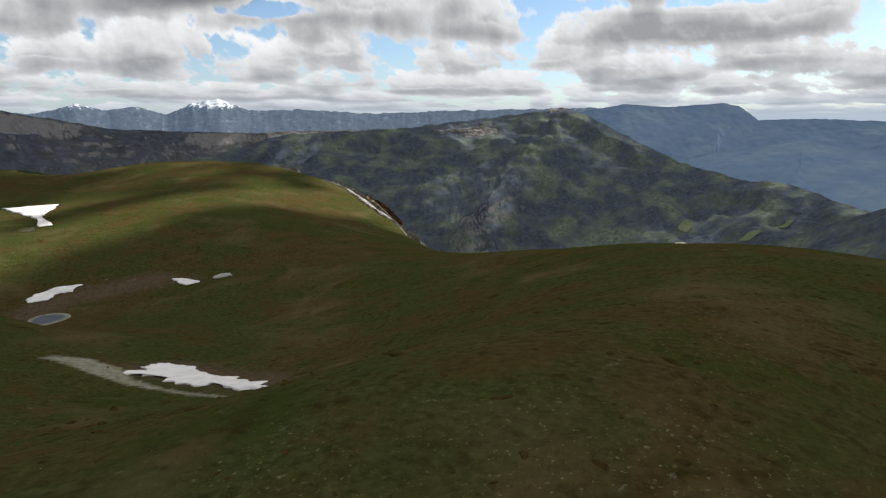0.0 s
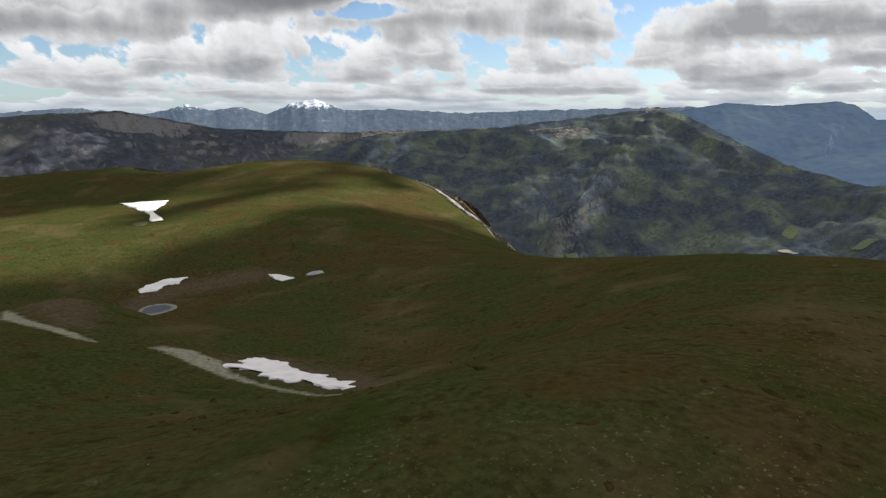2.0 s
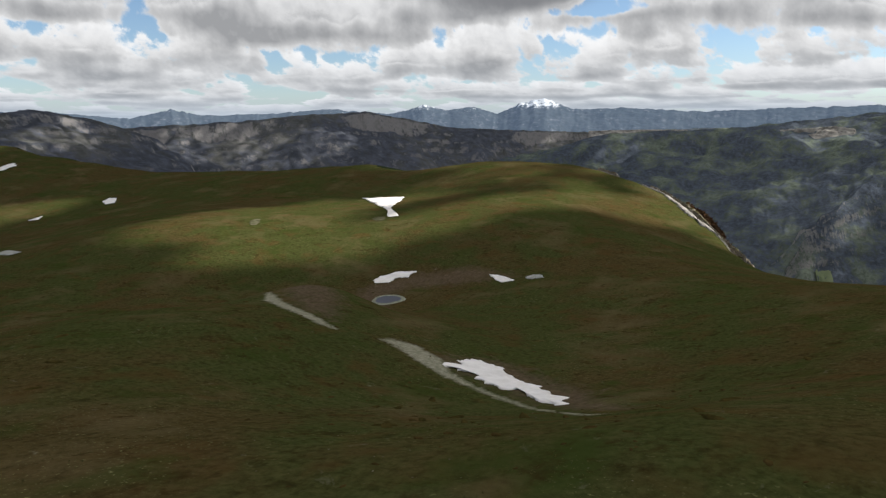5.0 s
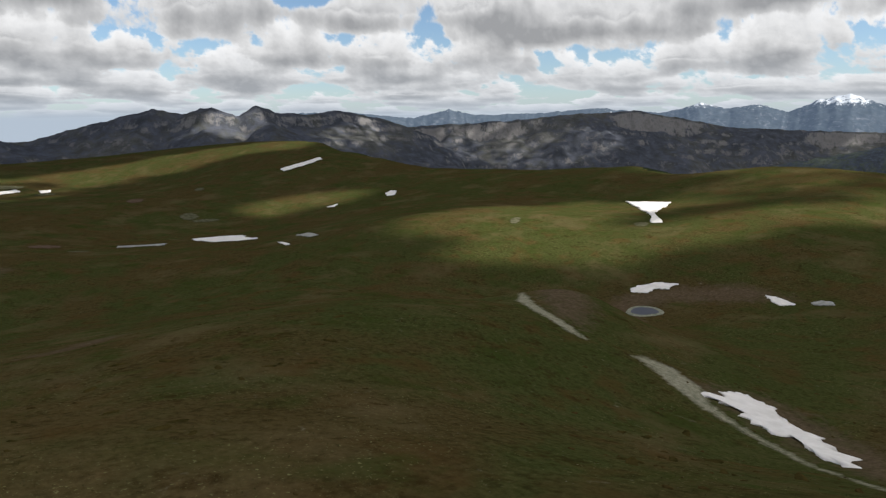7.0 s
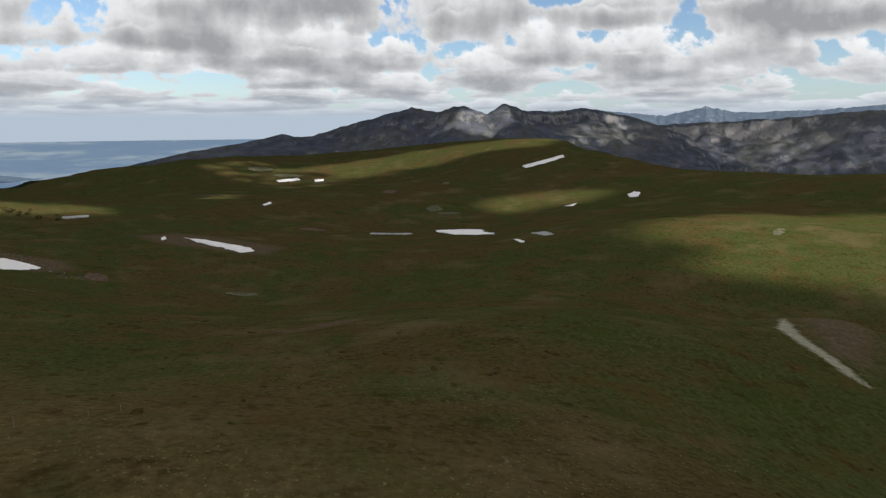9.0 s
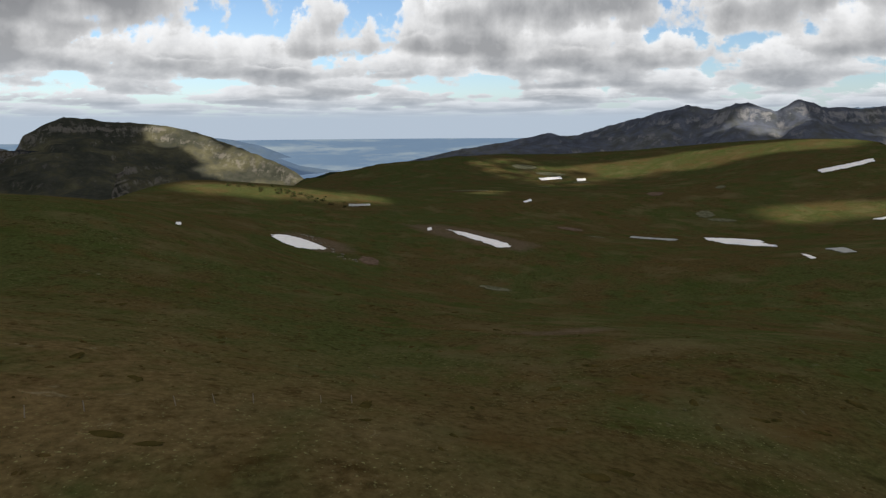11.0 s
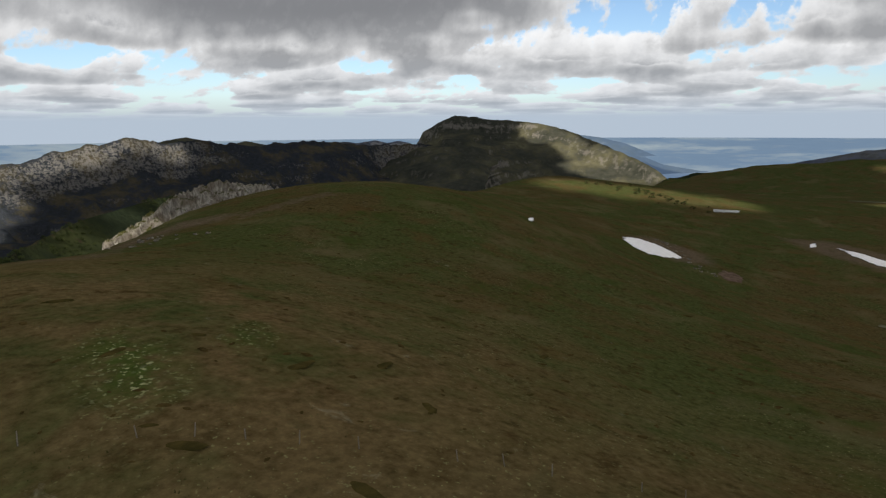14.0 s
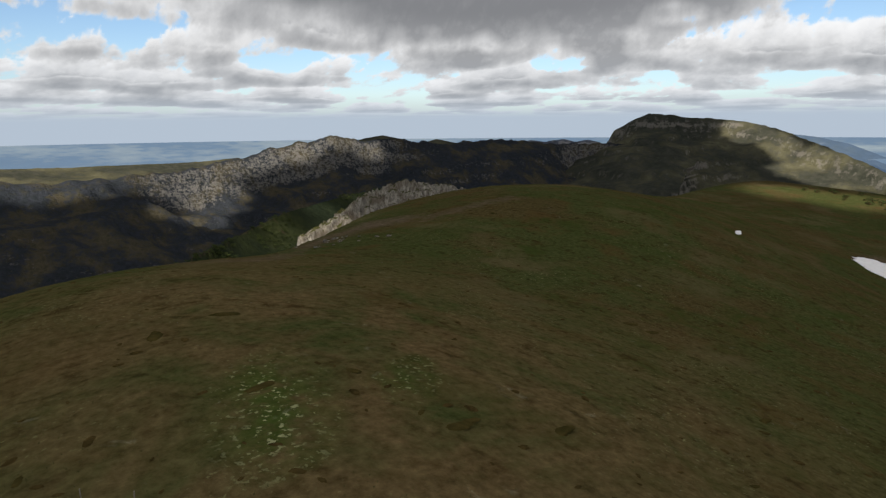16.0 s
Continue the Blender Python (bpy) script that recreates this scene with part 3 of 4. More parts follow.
mountain("cliff_wall", [(137, -1384, -45), (16, -1346, -46), (-117, -1296, -51), (-191, -1290, -53), (-270, -1279, -60), (-367, -1311, -58), (-542, -1363, -49), (-745, -1385, -12), (-872, -1373, 8), (-972, -1405, -11), (-1083, -1414, -6), (-1265, -1397, -23), (-1427, -1383, -17), (-1675, -1334, -33), (-1829, -1299, -37), (-1972, -1268, -52)],
         650, 450, 330, slope_wall, 69, 0.17, 0.4, 0.6, "long limestone cliff wall above a wooded gorge", jag=9.0, lip_at=0.1)
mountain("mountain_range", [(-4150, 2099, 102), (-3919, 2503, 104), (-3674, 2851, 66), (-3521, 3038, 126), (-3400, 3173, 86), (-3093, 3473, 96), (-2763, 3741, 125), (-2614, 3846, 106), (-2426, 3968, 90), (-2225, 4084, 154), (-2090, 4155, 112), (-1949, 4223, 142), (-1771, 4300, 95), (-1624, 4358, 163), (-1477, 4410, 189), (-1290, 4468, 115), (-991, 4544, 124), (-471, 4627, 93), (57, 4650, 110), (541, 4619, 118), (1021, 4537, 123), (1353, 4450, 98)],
         420, 60, 240, slope_snow, 81, 0.16, 0.0, 0.0, "far mountain range streaked with snow, blue by a haze glow", jag=9.0)
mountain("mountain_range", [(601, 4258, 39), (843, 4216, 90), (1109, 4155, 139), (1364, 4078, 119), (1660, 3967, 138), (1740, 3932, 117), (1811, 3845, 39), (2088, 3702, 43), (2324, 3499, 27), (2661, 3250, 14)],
         700, 300, 330, slope_blue_haze, 93, 0.05, 0.0, 0.0, "far flat-topped mountain, blue by a haze glow")
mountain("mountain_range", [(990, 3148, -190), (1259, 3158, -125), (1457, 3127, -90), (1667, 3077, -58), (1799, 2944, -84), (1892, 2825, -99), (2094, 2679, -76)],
         700, 300, 200, slope_blue_haze, 95, 0.05, 0.0, 0.0, "wooded foothill, blue by a haze glow")
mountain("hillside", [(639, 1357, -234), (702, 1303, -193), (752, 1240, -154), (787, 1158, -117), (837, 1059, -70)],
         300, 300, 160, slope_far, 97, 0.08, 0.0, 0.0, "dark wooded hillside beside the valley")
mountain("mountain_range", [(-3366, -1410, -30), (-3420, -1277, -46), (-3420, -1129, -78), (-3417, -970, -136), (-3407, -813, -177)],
         500, 300, 150, slope_blue_haze, 99, 0.1, 0.15, 0.3, "ridge above the plain, blue by a haze glow")
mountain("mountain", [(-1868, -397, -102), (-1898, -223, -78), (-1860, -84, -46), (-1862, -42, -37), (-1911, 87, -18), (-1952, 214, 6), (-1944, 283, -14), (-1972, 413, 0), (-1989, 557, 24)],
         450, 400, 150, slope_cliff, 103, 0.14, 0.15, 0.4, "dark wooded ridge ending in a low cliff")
mountain("spur", [(-175, -368, -36), (-196, -393, -37), (-226, -424, -37), (-257, -454, -34), (-296, -491, -32), (-356, -527, -31), (-423, -568, -31), (-475, -593, -30)],
         140, 160, 110, slope_gorge, 111, 0.06, 0.0, 0.0, "green scrub-covered spur in the gorge")
mountain("hillside", [(-1262, -1951, -33), (-1311, -1920, -15), (-1366, -1882, -4), (-1421, -1843, -18), (-1467, -1808, -36)],
         300, 300, 120, slope_mesa, 121, 0.06, 0.0, 0.0, "brown rounded hill behind the cliff wall")
mountain("hillside", [(-1573, -1979, -45), (-1640, -1926, -25), (-1704, -1871, -42)],
         300, 300, 120, slope_mesa, 123, 0.06, 0.0, 0.0, "brown rounded hill behind the cliff wall")
mountain("hillside", [(-1857, -1724, -46), (-1893, -1686, -30), (-1929, -1647, -38), (-1970, -1599, -28), (-2003, -1559, -39), (-2028, -1526, -31), (-2060, -1485, -43)],
         200, 200, 100, slope_cliff, 125, 0.1, 0.3, 0.3, "row of small grey buttes behind the cliff wall", jag=3.0)
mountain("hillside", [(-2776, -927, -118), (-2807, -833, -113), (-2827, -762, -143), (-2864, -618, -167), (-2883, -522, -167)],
         250, 250, 60, slope_blue_haze, 127, 0.1, 0.1, 0.0, "low dark ridge above the hazy plain")
mountain("hillside", [(-50, -2297, -76), (-301, -2284, -83), (-480, -2309, -89), (-666, -2267, -87), (-829, -2269, -88), (-1003, -2256, -79)],
         500, 300, 120, slope_mesa, 107, 0.06, 0.0, 0.0, "low green upland behind the cliff wall")


# ---- bare limestone: the crag over the gorge and the broken edge of the far hill ----
def crag(name, crest, front, back, drop, seed, label, grain=0.6, lift=-50.0, jag=3.5):
    crest = [(x, y, max(z, float(ground_z(x, y)) + lift)) for x, y, z in crest]
    ob = mountain(name, crest, front, back, drop, limestone, seed, 0.40, 0.3, 0.4, label, 64, grain, 15.0, 4.0, jag)
    ob["kind"] = "thing"
    ob["category"] = "rock"
    return ob


crag("rock_outcrop", [(-202, -281, -14), (-223, -286, -9), (-246, -296, 0), (-260, -301, 3), (-279, -300, 7), (-301, -298, 4), (-313, -291, 1), (-319, -276, -2)],
     26, 22, 34, 201, "jagged pale limestone crag at the brink of the gorge", jag=2.2)
crag("rock_band", [(-162, 648, -4), (-152, 643, -8), (-139, 635, -14)], 5, 7, 8, 203, "thin white limestone edge on the grassy hill", 0.7, 3.6, 1.5)
crag("rock_band", [(-105, 616, -20), (-90, 606, -22), (-81, 599, -27), (-76, 591, -36), (-66, 576, -42), (-55, 558, -49), (-37, 534, -52), (-17, 500, -54)],
     6, 8, 8, 207, "thin white limestone edge along the brink of the hill", 0.7, 3.6, 1.5)


# bare rock laid open along the brink
def ledge(line, width, seed):
    pts = np.array(line, float)
    way_on = np.gradient(pts, axis=0)
    way_on /= np.hypot(*way_on.T)[:, None]
    side = np.stack([-way_on[:, 1], way_on[:, 0]], 1)
    reach = width * np.sin(np.linspace(0.35, 2.8, len(pts)))[:, None]
    rim = np.vstack([pts + side * reach, (pts - side * reach)[::-1]])
    ob = patch("rock_ledge", rim.tolist(), limestone_far, 0.9, seed, 0.22, 96, 0.1)
    tagged(ob, "pale bare limestone ledge along the brink of the hill", "rock", group="ledges along the brink")


CLIFFS = [([(-190, 2690, -10), (-110, 2690, -8), (-30, 2690, 4), (61, 2680, 9), (152, 2678, 18), (220, 2672, 8)], 60, 72, 211), ([(430, 2740, 86), (480, 2710, 92), (530, 2672, 76)], 50, 34, 213), ([(-775, 2919, -3), (-566, 2997, 2), (-368, 3038, 1)], 50, 26, 217)]
# pale cliffs high on the mountain across the valley
for crest, front, drop, seed in CLIFFS:
    ob = mountain("cliff_band", crest, front, 40, drop, limestone_far, seed, 0.3, 0.5, 0.5, "pale limestone cliffs below a mountain crest", 40, 4.0, 60.0, 14.0)
    ob["category"] = "cliff"


# ---- patches that lie on the pasture ----
def patch(name, outline, mat, thick, seed, wobble=0.16, count=132, lift=0.03):
    """A patch with a ragged outline that follows the ground, thickest in the middle."""
    pts = np.array(outline, float)
    loop = np.vstack([pts, pts[:1]])
    seg = np.r_[0, np.cumsum(np.hypot(*np.diff(loop, axis=0).T))]
    s = np.linspace(0, seg[-1], count, endpoint=False)
    px, py = np.interp(s, seg, loop[:, 0]), np.interp(s, seg, loop[:, 1])
    mx, my = px.mean(), py.mean()
    size = np.hypot(px - mx, py - my).mean()
    tx, ty = np.roll(px, -1) - np.roll(px, 1), np.roll(py, -1) - np.roll(py, 1)
    tl = np.hypot(tx, ty) + 1e-9
    push = wobble * math.sqrt(abs(np.sum(px * np.roll(py, -1) - np.roll(px, -1) * py)) / 2) * (relief(px, py, size * 0.3, 3, seed) + 0.9 * relief(px, py, size * 0.1, 3, seed + 7))
    qx, qy = px + push * ty / tl, py - push * tx / tl
    away = math.hypot(mx - MID[0], my - MID[1])
    rows = [(1.0, -0.25), (0.985, 0.35), (0.94, 0.8), (0.82, 1.0), (0.6, 1.0), (0.36, 1.0), (0.15, 1.0), (0.0, 1.0)]
    rag = [max(0.0, (f - 0.8) / 0.2) for f, _ in rows]
    X = np.array([mx + ((qx - mx) * g + (px - mx) * (1 - g)) * f for (f, _), g in zip(rows, rag)])
    Y = np.array([my + ((qy - my) * g + (py - my) * (1 - g)) * f for (f, _), g in zip(rows, rag)])
    H = np.array([np.full(count, h) for _, h in rows])
    Z = ground_z(X, Y) + lift + away * 0.0006 + H * thick * (1 + 0.15 * relief(X, Y, size * 0.6, 2, seed + 1))
    return sheet(name, len(rows), count, X, Y, Z, mat, closed=True)


for k, line in enumerate(([(-156, 643), (-150, 640), (-143, 635)], [(-112, 617), (-104, 613), (-95, 607), (-88, 600)], [(-90, 601), (-84, 596), (-79, 588), (-73, 580)],
                          [(-74, 582), (-69, 573), (-64, 563), (-57, 552)], [(-58, 553), (-52, 545), (-45, 537), (-38, 528)], [(-40, 530), (-32, 519), (-26, 509), (-20, 498)])):
    ledge(line, (2.0, 4.0, 5.0, 4.5, 5.0, 4.0)[k], 301 + k)


def snow(outline, seed, label="white patch of old snow lying on the pasture", thick=0.28, mat=None):
    ob = patch("snow_patch", outline, mat or snow_mat, thick, seed, 0.15 if seed == 7 else 0.08)
    return tagged(ob, label, "snow", group="snow patches on the pasture")


# hollow with the largest snow patch
snow([(-78.8, 155.3), (-77.7, 165.9), (-74.8, 169.4), (-70.2, 167.1), (-61.5, 160.3), (-51.4, 152.3), (-40.4, 138.4), (-39.9, 132.3), (-45.4, 136.9), (-54.4, 145.9), (-58.7, 145.3), (-64.9, 148.7), (-70.8, 154.7)],
     7, "large ragged snow patch in a bare hollow", 0.32)
# the pond's hollow and its snow
snow([(-197.9, 300.9), (-197.2, 305.5), (-191.5, 315.0), (-180.8, 318.4), (-181.7, 311.0), (-187.5, 306.3), (-187.5, 301.0), (-194.7, 297.6)], 15)
snow([(-137.3, 322.1), (-129.6, 321.0), (-120.8, 315.9), (-125.3, 312.0), (-131.4, 315.9)], 17)
snow([(-116.3, 320.2), (-112.9, 324.1), (-107.7, 323.8), (-106.2, 319.5), (-113.7, 317.5)], 19, "thin greyish patch of dirty snow", 0.3, grey_snow)
snow([(-342.4, 505.9), (-323.6, 511.1), (-300.9, 508.6), (-291.5, 486.3), (-270.2, 436.0), (-246.6, 408.2), (-251.9, 404.9), (-272.9, 434.3), (-313.8, 481.8)], 21,
     "bright funnel-shaped snow patch on a sunlit slope", 0.5)
snow([(-906.5, 454.4), (-912.6, 490.6), (-925.4, 533.5), (-909.0, 525.9), (-893.0, 484.7), (-886.8, 448.9)], 23, "narrow streak of snow on a dark hill")
snow([(-650.6, 462.9), (-658.4, 476.1), (-647.5, 477.5), (-629.3, 461.6), (-634.8, 454.0)], 25)
snow([(-612.9, 215.0), (-609.3, 242.0), (-594.2, 257.9), (-499.8, 229.3), (-529.9, 225.2), (-571.8, 216.9)], 27, "long white snow patch in a dip")
snow([(-595.3, 146.3), (-594.8, 186.5), (-581.4, 182.3), (-581.7, 143.0)], 29, "thin greyish strip of dirty snow", 0.3, grey_snow)
snow([(-442.9, 218.7), (-435.7, 219.7), (-419.2, 217.0), (-420.6, 214.2)], 31)
snow([(-458.3, 241.6), (-451.9, 249.3), (-425.7, 242.9), (-427.3, 235.8)], 33, "thin greyish patch of dirty snow", 0.3, grey_snow)
snow([(-657.5, 385.5), (-661.2, 402.8), (-649.9, 390.6)], 35)
snow([(-545.1, -10.7), (-533.6, 3.3), (-513.8, 22.9), (-495.3, 37.2), (-485.2, 38.9), (-479.5, 31.5), (-493.8, 21.1), (-507.8, 9.9), (-523.5, -0.3)], 39, "long tapering snow patch on brown soil")
snow([(-544.0, -26.1), (-552.3, -23.5), (-538.3, -21.9), (-534.1, -24.8)], 41)
snow([(-416.8, -112.2), (-430.6, -108.4), (-428.9, -92.9), (-414.9, -77.2), (-401.4, -81.7), (-389.6, -90.4), (-396.2, -101.1)], 43, "white snow patch beside pale stones")
snow([(-623.3, -105.7), (-640.8, -88.5), (-632.9, -87.1), (-613.8, -102.2)], 45, "thin greyish strip of dirty snow", 0.3, grey_snow)
snow([(-328.9, -130.0), (-337.6, -131.7), (-326.3, -126.2), (-319.2, -124.9)], 47)
snow([(-1141.4, 115.5), (-1159.5, 153.0), (-1137.2, 154.5), (-1121.1, 117.8)], 49)
snow([(-1140.1, 178.0), (-1139.8, 193.2), (-1120.0, 190.3), (-1114.1, 176.1)], 51)
snow([(-754.2, 64.3), (-773.6, 73.6), (-763.5, 74.5), (-746.1, 65.5)], 53)

# thin stony turf showing pale between the snow patches
for k, (x, y, across, along, turn_by, label) in enumerate((
        (-1180, 139, 26, 15, 80, ""), (-1099, 179, 14, 9, 80, ""), (-1025, 113, 10, 6, 80, ""), (-852, 234, 10, 22, 70, "brownish bare patch on the dark pasture"), (-726, 254, 9, 17, 70, ""),
        (-700, 262, 14, 7, 75, ""), (-609, 97, 12, 9, 80, "brownish bare patch on the dark pasture"), (-565, 112, 8, 3, 80, ""), (-886, 325, 6, 12, 70, ""), (-872, 3, 26, 10, 85, ""), (-1235, 96, 24, 20, 80, ""),
        (-327, 348, 3.5, 11, 35, ""), (-256, 398, 5, 7, 40, ""), (-381, 25, 9, 4, 80, ""), (-404, -50, 6, 12, 100, "brownish bare patch on the dark pasture"))):
    ring = np.linspace(0, 2 * np.pi, 9, endpoint=False)
    c, q = math.cos(radians(turn_by)), math.sin(radians(turn_by))
    u, v = across * np.cos(ring), along * np.sin(ring)
    ob = patch("stony_patch", list(zip((x + c * u - q * v).tolist(), (y + q * u + c * v).tolist())), soil_mat if label else turf_mat, 0.05, 131 + k, 0.1, 84, 0.0)
    tagged(ob, label or "pale stony patch in the short grass", "stony ground", group="stony patches on the pasture")

# the pond: still water in a pale icy rim
water, add = material("pond_water")
surface(water, add, (0.022, 0.022, 0.032), 0.3, spots(add, 0.3), 0.05, 0.03, {"Specular IOR Level": 0.09})
ang = np.linspace(0, 2 * np.pi, 48, endpoint=False)


def pond_ring(f):
    return -174.1 + f * 6.0 * np.cos(ang) * (1 + 0.1 * np.sin(3 * ang)), 276.9 + f * 7.4 * np.sin(ang)


level = float(np.max(ground_z(*pond_ring(1.0)))) + 0.1
rings = [pond_ring(f) for f in (1.45, 1.22, 1.08, 0.97)]
bank_z = [ground_z(*rings[0]) - 0.15, ground_z(*rings[1]) * 0.45 + level * 0.55 + 0.1, np.full(48, level + 0.22), np.full(48, level - 0.15)]
bank = sheet("bank", 4, 48, np.array([r[0] for r in rings]), np.array([r[1] for r in rings]), np.array(bank_z), clay_mat, closed=True)
tagged(bank, "low pale clay bank round the pond", "bank", kind="structure")
fx, fy = (np.array([pond_ring(f)[k] for f in (1.0, 0.5, 0.0)]) for k in (0, 1))
pool = sheet("water", 3, 48, fx, fy, np.full(fx.shape, level), water, closed=True)
tagged(pool, "dark still pond water", "water", kind="structure")


# ---- fence posts ----
fence = tagged(new("fence"), "row of slender weathered wooden posts across the pasture", "fence")
fence.location = (-76.6, -29.6, float(ground_z(-76.6, -29.6)))


def fence_post(m, height, lean):
    ob = new("post", post_mesh)
    ob.parent = fence
    ob.matrix_basis = Matrix.Translation(-fence.location) @ m @ Matrix.Diagonal((1, 1, height, 1)) @ Matrix.Rotation(radians(lean), 4, "Y")
    return ob


bm = bmesh.new()
bmesh.ops.create_cone(bm, cap_ends=True, segments=8, radius1=0.05, radius2=0.042, depth=1.45, matrix=Matrix.Translation((0, 0, 0.475)))
bmesh.ops.bevel(bm, geom=[e for e in bm.edges if e.verts[0].co.z > 1 and e.verts[1].co.z > 1], offset=0.02, segments=2, affect="EDGES")
post_mesh = bpy.data.meshes.new("fence_post")
bm.to_mesh(post_mesh)
bm.free()
post_mesh.materials.append(post_mat)
rng = random.Random(5)
for k in range(15):
    x, y = -76.6 - 2.9 * (k - 5) + rng.uniform(-0.3, 0.3), -29.6 + 3.3 * (k - 5) + rng.uniform(-0.3, 0.3)
    if k in (2, 8, 12):
        continue
    fence_post(pose(x, y, float(ground_z(x, y)), 0, 0, rng.uniform(0, 360)), rng.uniform(0.85, 1.1), rng.uniform(-9, 9))


# ---- vegetation ----
def scatter(name, mat, spots_xy, make, label, category, seed, soft=False):
    """Many small pieces as one mesh: make(rng) gives points round the origin and faces."""
    rng = random.Random(seed)
    verts, faces = [], []
    for x, y, z, size in spots_xy:
        pts, fs = make(rng)
        n = len(verts)
        t = rng.uniform(0, 6.283)
        c, s = math.cos(t) * size, math.sin(t) * size
        verts.extend((x + c * p[0] - s * p[1], y + s * p[0] + c * p[1], z + p[2] * size) for p in pts)
        faces.extend(tuple(i + n for i in f) for f in fs)
    data = bpy.data.meshes.new(name)
    data.from_pydata(verts, [], faces)
    data.materials.append(mat)
    if soft:
        data.polygons.foreach_set("use_smooth", np.ones(len(data.polygons), bool))
    return tagged(new(name, data), label, category, kind="stuff")


def mound(rng):
    """A low cushion of heath, uneven in outline."""
    pts, fs, n = [], [], 11
    for ring, (r, h) in enumerate(((1.0, -0.12), (0.8, 0.17), (0.42, 0.28))):
        for k in range(n):
            a = 6.283 * k / n
            q = r * rng.uniform(0.7, 1.25)
            pts.append((q * math.cos(a) * 1.5, q * math.sin(a) * 0.8, h * rng.uniform(0.7, 1.3)))
    pts.append((0, 0, 0.31))
    for ring in range(2):
        for k in range(n):
            fs.append((ring * n + k, ring * n + (k + 1) % n, (ring + 1) * n + (k + 1) % n, (ring + 1) * n + k))
    fs.extend((2 * n + k, 2 * n + (k + 1) % n, 3 * n) for k in range(n))
    return pts, fs


def hummock(rng):
    """A long flat swelling of heath, softer in outline."""
    pts, fs, n = [], [], 18
    turn_in = [rng.uniform(0.85, 1.15) for _ in range(n)]
    for r, h in ((1.0, -0.10), (0.86, 0.09), (0.6, 0.17), (0.3, 0.20)):
        pts += [(2.3 * r * turn_in[k] * math.cos(6.283 * k / n), 0.85 * r * turn_in[k] * math.sin(6.283 * k / n), h * rng.uniform(0.85, 1.15)) for k in range(n)]
    pts.append((0, 0, 0.21))
    for ring in range(3):
        fs += [(ring * n + k, ring * n + (k + 1) % n, (ring + 1) * n + (k + 1) % n, (ring + 1) * n + k) for k in range(n)]
    fs += [(3 * n + k, 3 * n + (k + 1) % n, 4 * n) for k in range(n)]
    return pts, fs


def tuft(rng):
    """A few leaning blades."""
    pts, fs = [], []
    for k in range(4):
        a, lean, h = rng.uniform(0, 6.283), rng.uniform(0.1, 0.6), rng.uniform(0.6, 1.2)
        x, y = rng.uniform(-0.4, 0.4), rng.uniform(-0.4, 0.4)
        n = len(pts)
        pts += [(x - 0.12 * math.sin(a), y + 0.12 * math.cos(a), -0.05), (x + 0.12 * math.sin(a), y - 0.12 * math.cos(a), -0.05),
                (x + lean * math.cos(a), y + lean * math.sin(a), h)]
        fs.append((n, n + 1, n + 2))
    return pts, fs


def stone(rng):
    pts = [(rng.uniform(0.7, 1.2) * math.cos(a) * 0.5, rng.uniform(0.7, 1.2) * math.sin(a) * 0.5, -0.05) for a in (0, 1.26, 2.51, 3.77, 5.03)]
    pts += [(p[0] * 0.55, p[1] * 0.55, rng.uniform(0.25, 0.45)) for p in pts]
    return pts, [(k, (k + 1) % 5, 5 + (k + 1) % 5, 5 + k) for k in range(5)] + [(5, 6, 7, 8, 9)]


def leafy(rng):
    """A bush or small tree crown: many small leaf clumps in a rough dome, on thin stems."""
    pts, fs = [], []
    for k in range(46):
        u, a = rng.random(), rng.uniform(0, 6.283)
        r, h = math.sqrt(1 - (u * 0.95) ** 2) * rng.uniform(0.55, 1.1), 0.25 + u * rng.uniform(0.7, 1.0)
        c = (r * math.cos(a), r * math.sin(a), h)
        n = len(pts)
        for _ in range(4):
            pts.append((c[0] + rng.uniform(-0.26, 0.26), c[1] + rng.uniform(-0.26, 0.26), c[2] + rng.uniform(-0.2, 0.2)))
        fs += [(n, n + 1, n + 2), (n, n + 2, n + 3), (n + 1, n + 3, n + 2)]
    for k in range(3):
        n, a = len(pts), 2.1 * k
        pts += [(0.05 * math.cos(a), 0.05 * math.sin(a), -0.3), (-0.05 * math.cos(a), -0.05 * math.sin(a), -0.3), (0.5 * math.cos(a), 0.5 * math.sin(a), 0.7)]
        fs.append((n, n + 1, n + 2))
    return pts, fs


def strew(count, reach, size, seed, keep=None, inner=8.0, power=0.5):
    """Places on the pasture round the flight, denser nearby."""
    rs = np.random.RandomState(seed)
    r = inner + (reach - inner) * rs.rand(count) ** (1 / (2 * power) if power else 1)
    a = rs.rand(count) * 2 * np.pi
    x, y = MID[0] + r * np.cos(a), MID[1] + r * np.sin(a)
    out = past_rim(x, y)[0]
    ok = out < 2
    if keep is not None:
        ok &= keep(x, y)
    x, y = x[ok], y[ok]
    z = ground_z(x, y)
    s = size[0] + (size[1] - size[0]) * rs.rand(len(x)) ** 2
    return list(zip(x.tolist(), y.tolist(), z.tolist(), s.tolist()))


scatter("heath_cushions", heath_mat, strew(3200, 420, (0.2, 0.62), 1, lambda x, y: relief(x, y, 45, 3, 41) > -0.12), mound, "low dark brown heath cushions on the grass", "heath", 11, True)
scatter("heath_hummocks", hummock_mat, strew(620, 330, (0.35, 1.05), 6, lambda x, y: relief(x, y, 60, 3, 49) > -0.1, 52), hummock, "long low hummocks of rusty brown heath", "heath", 16, True)
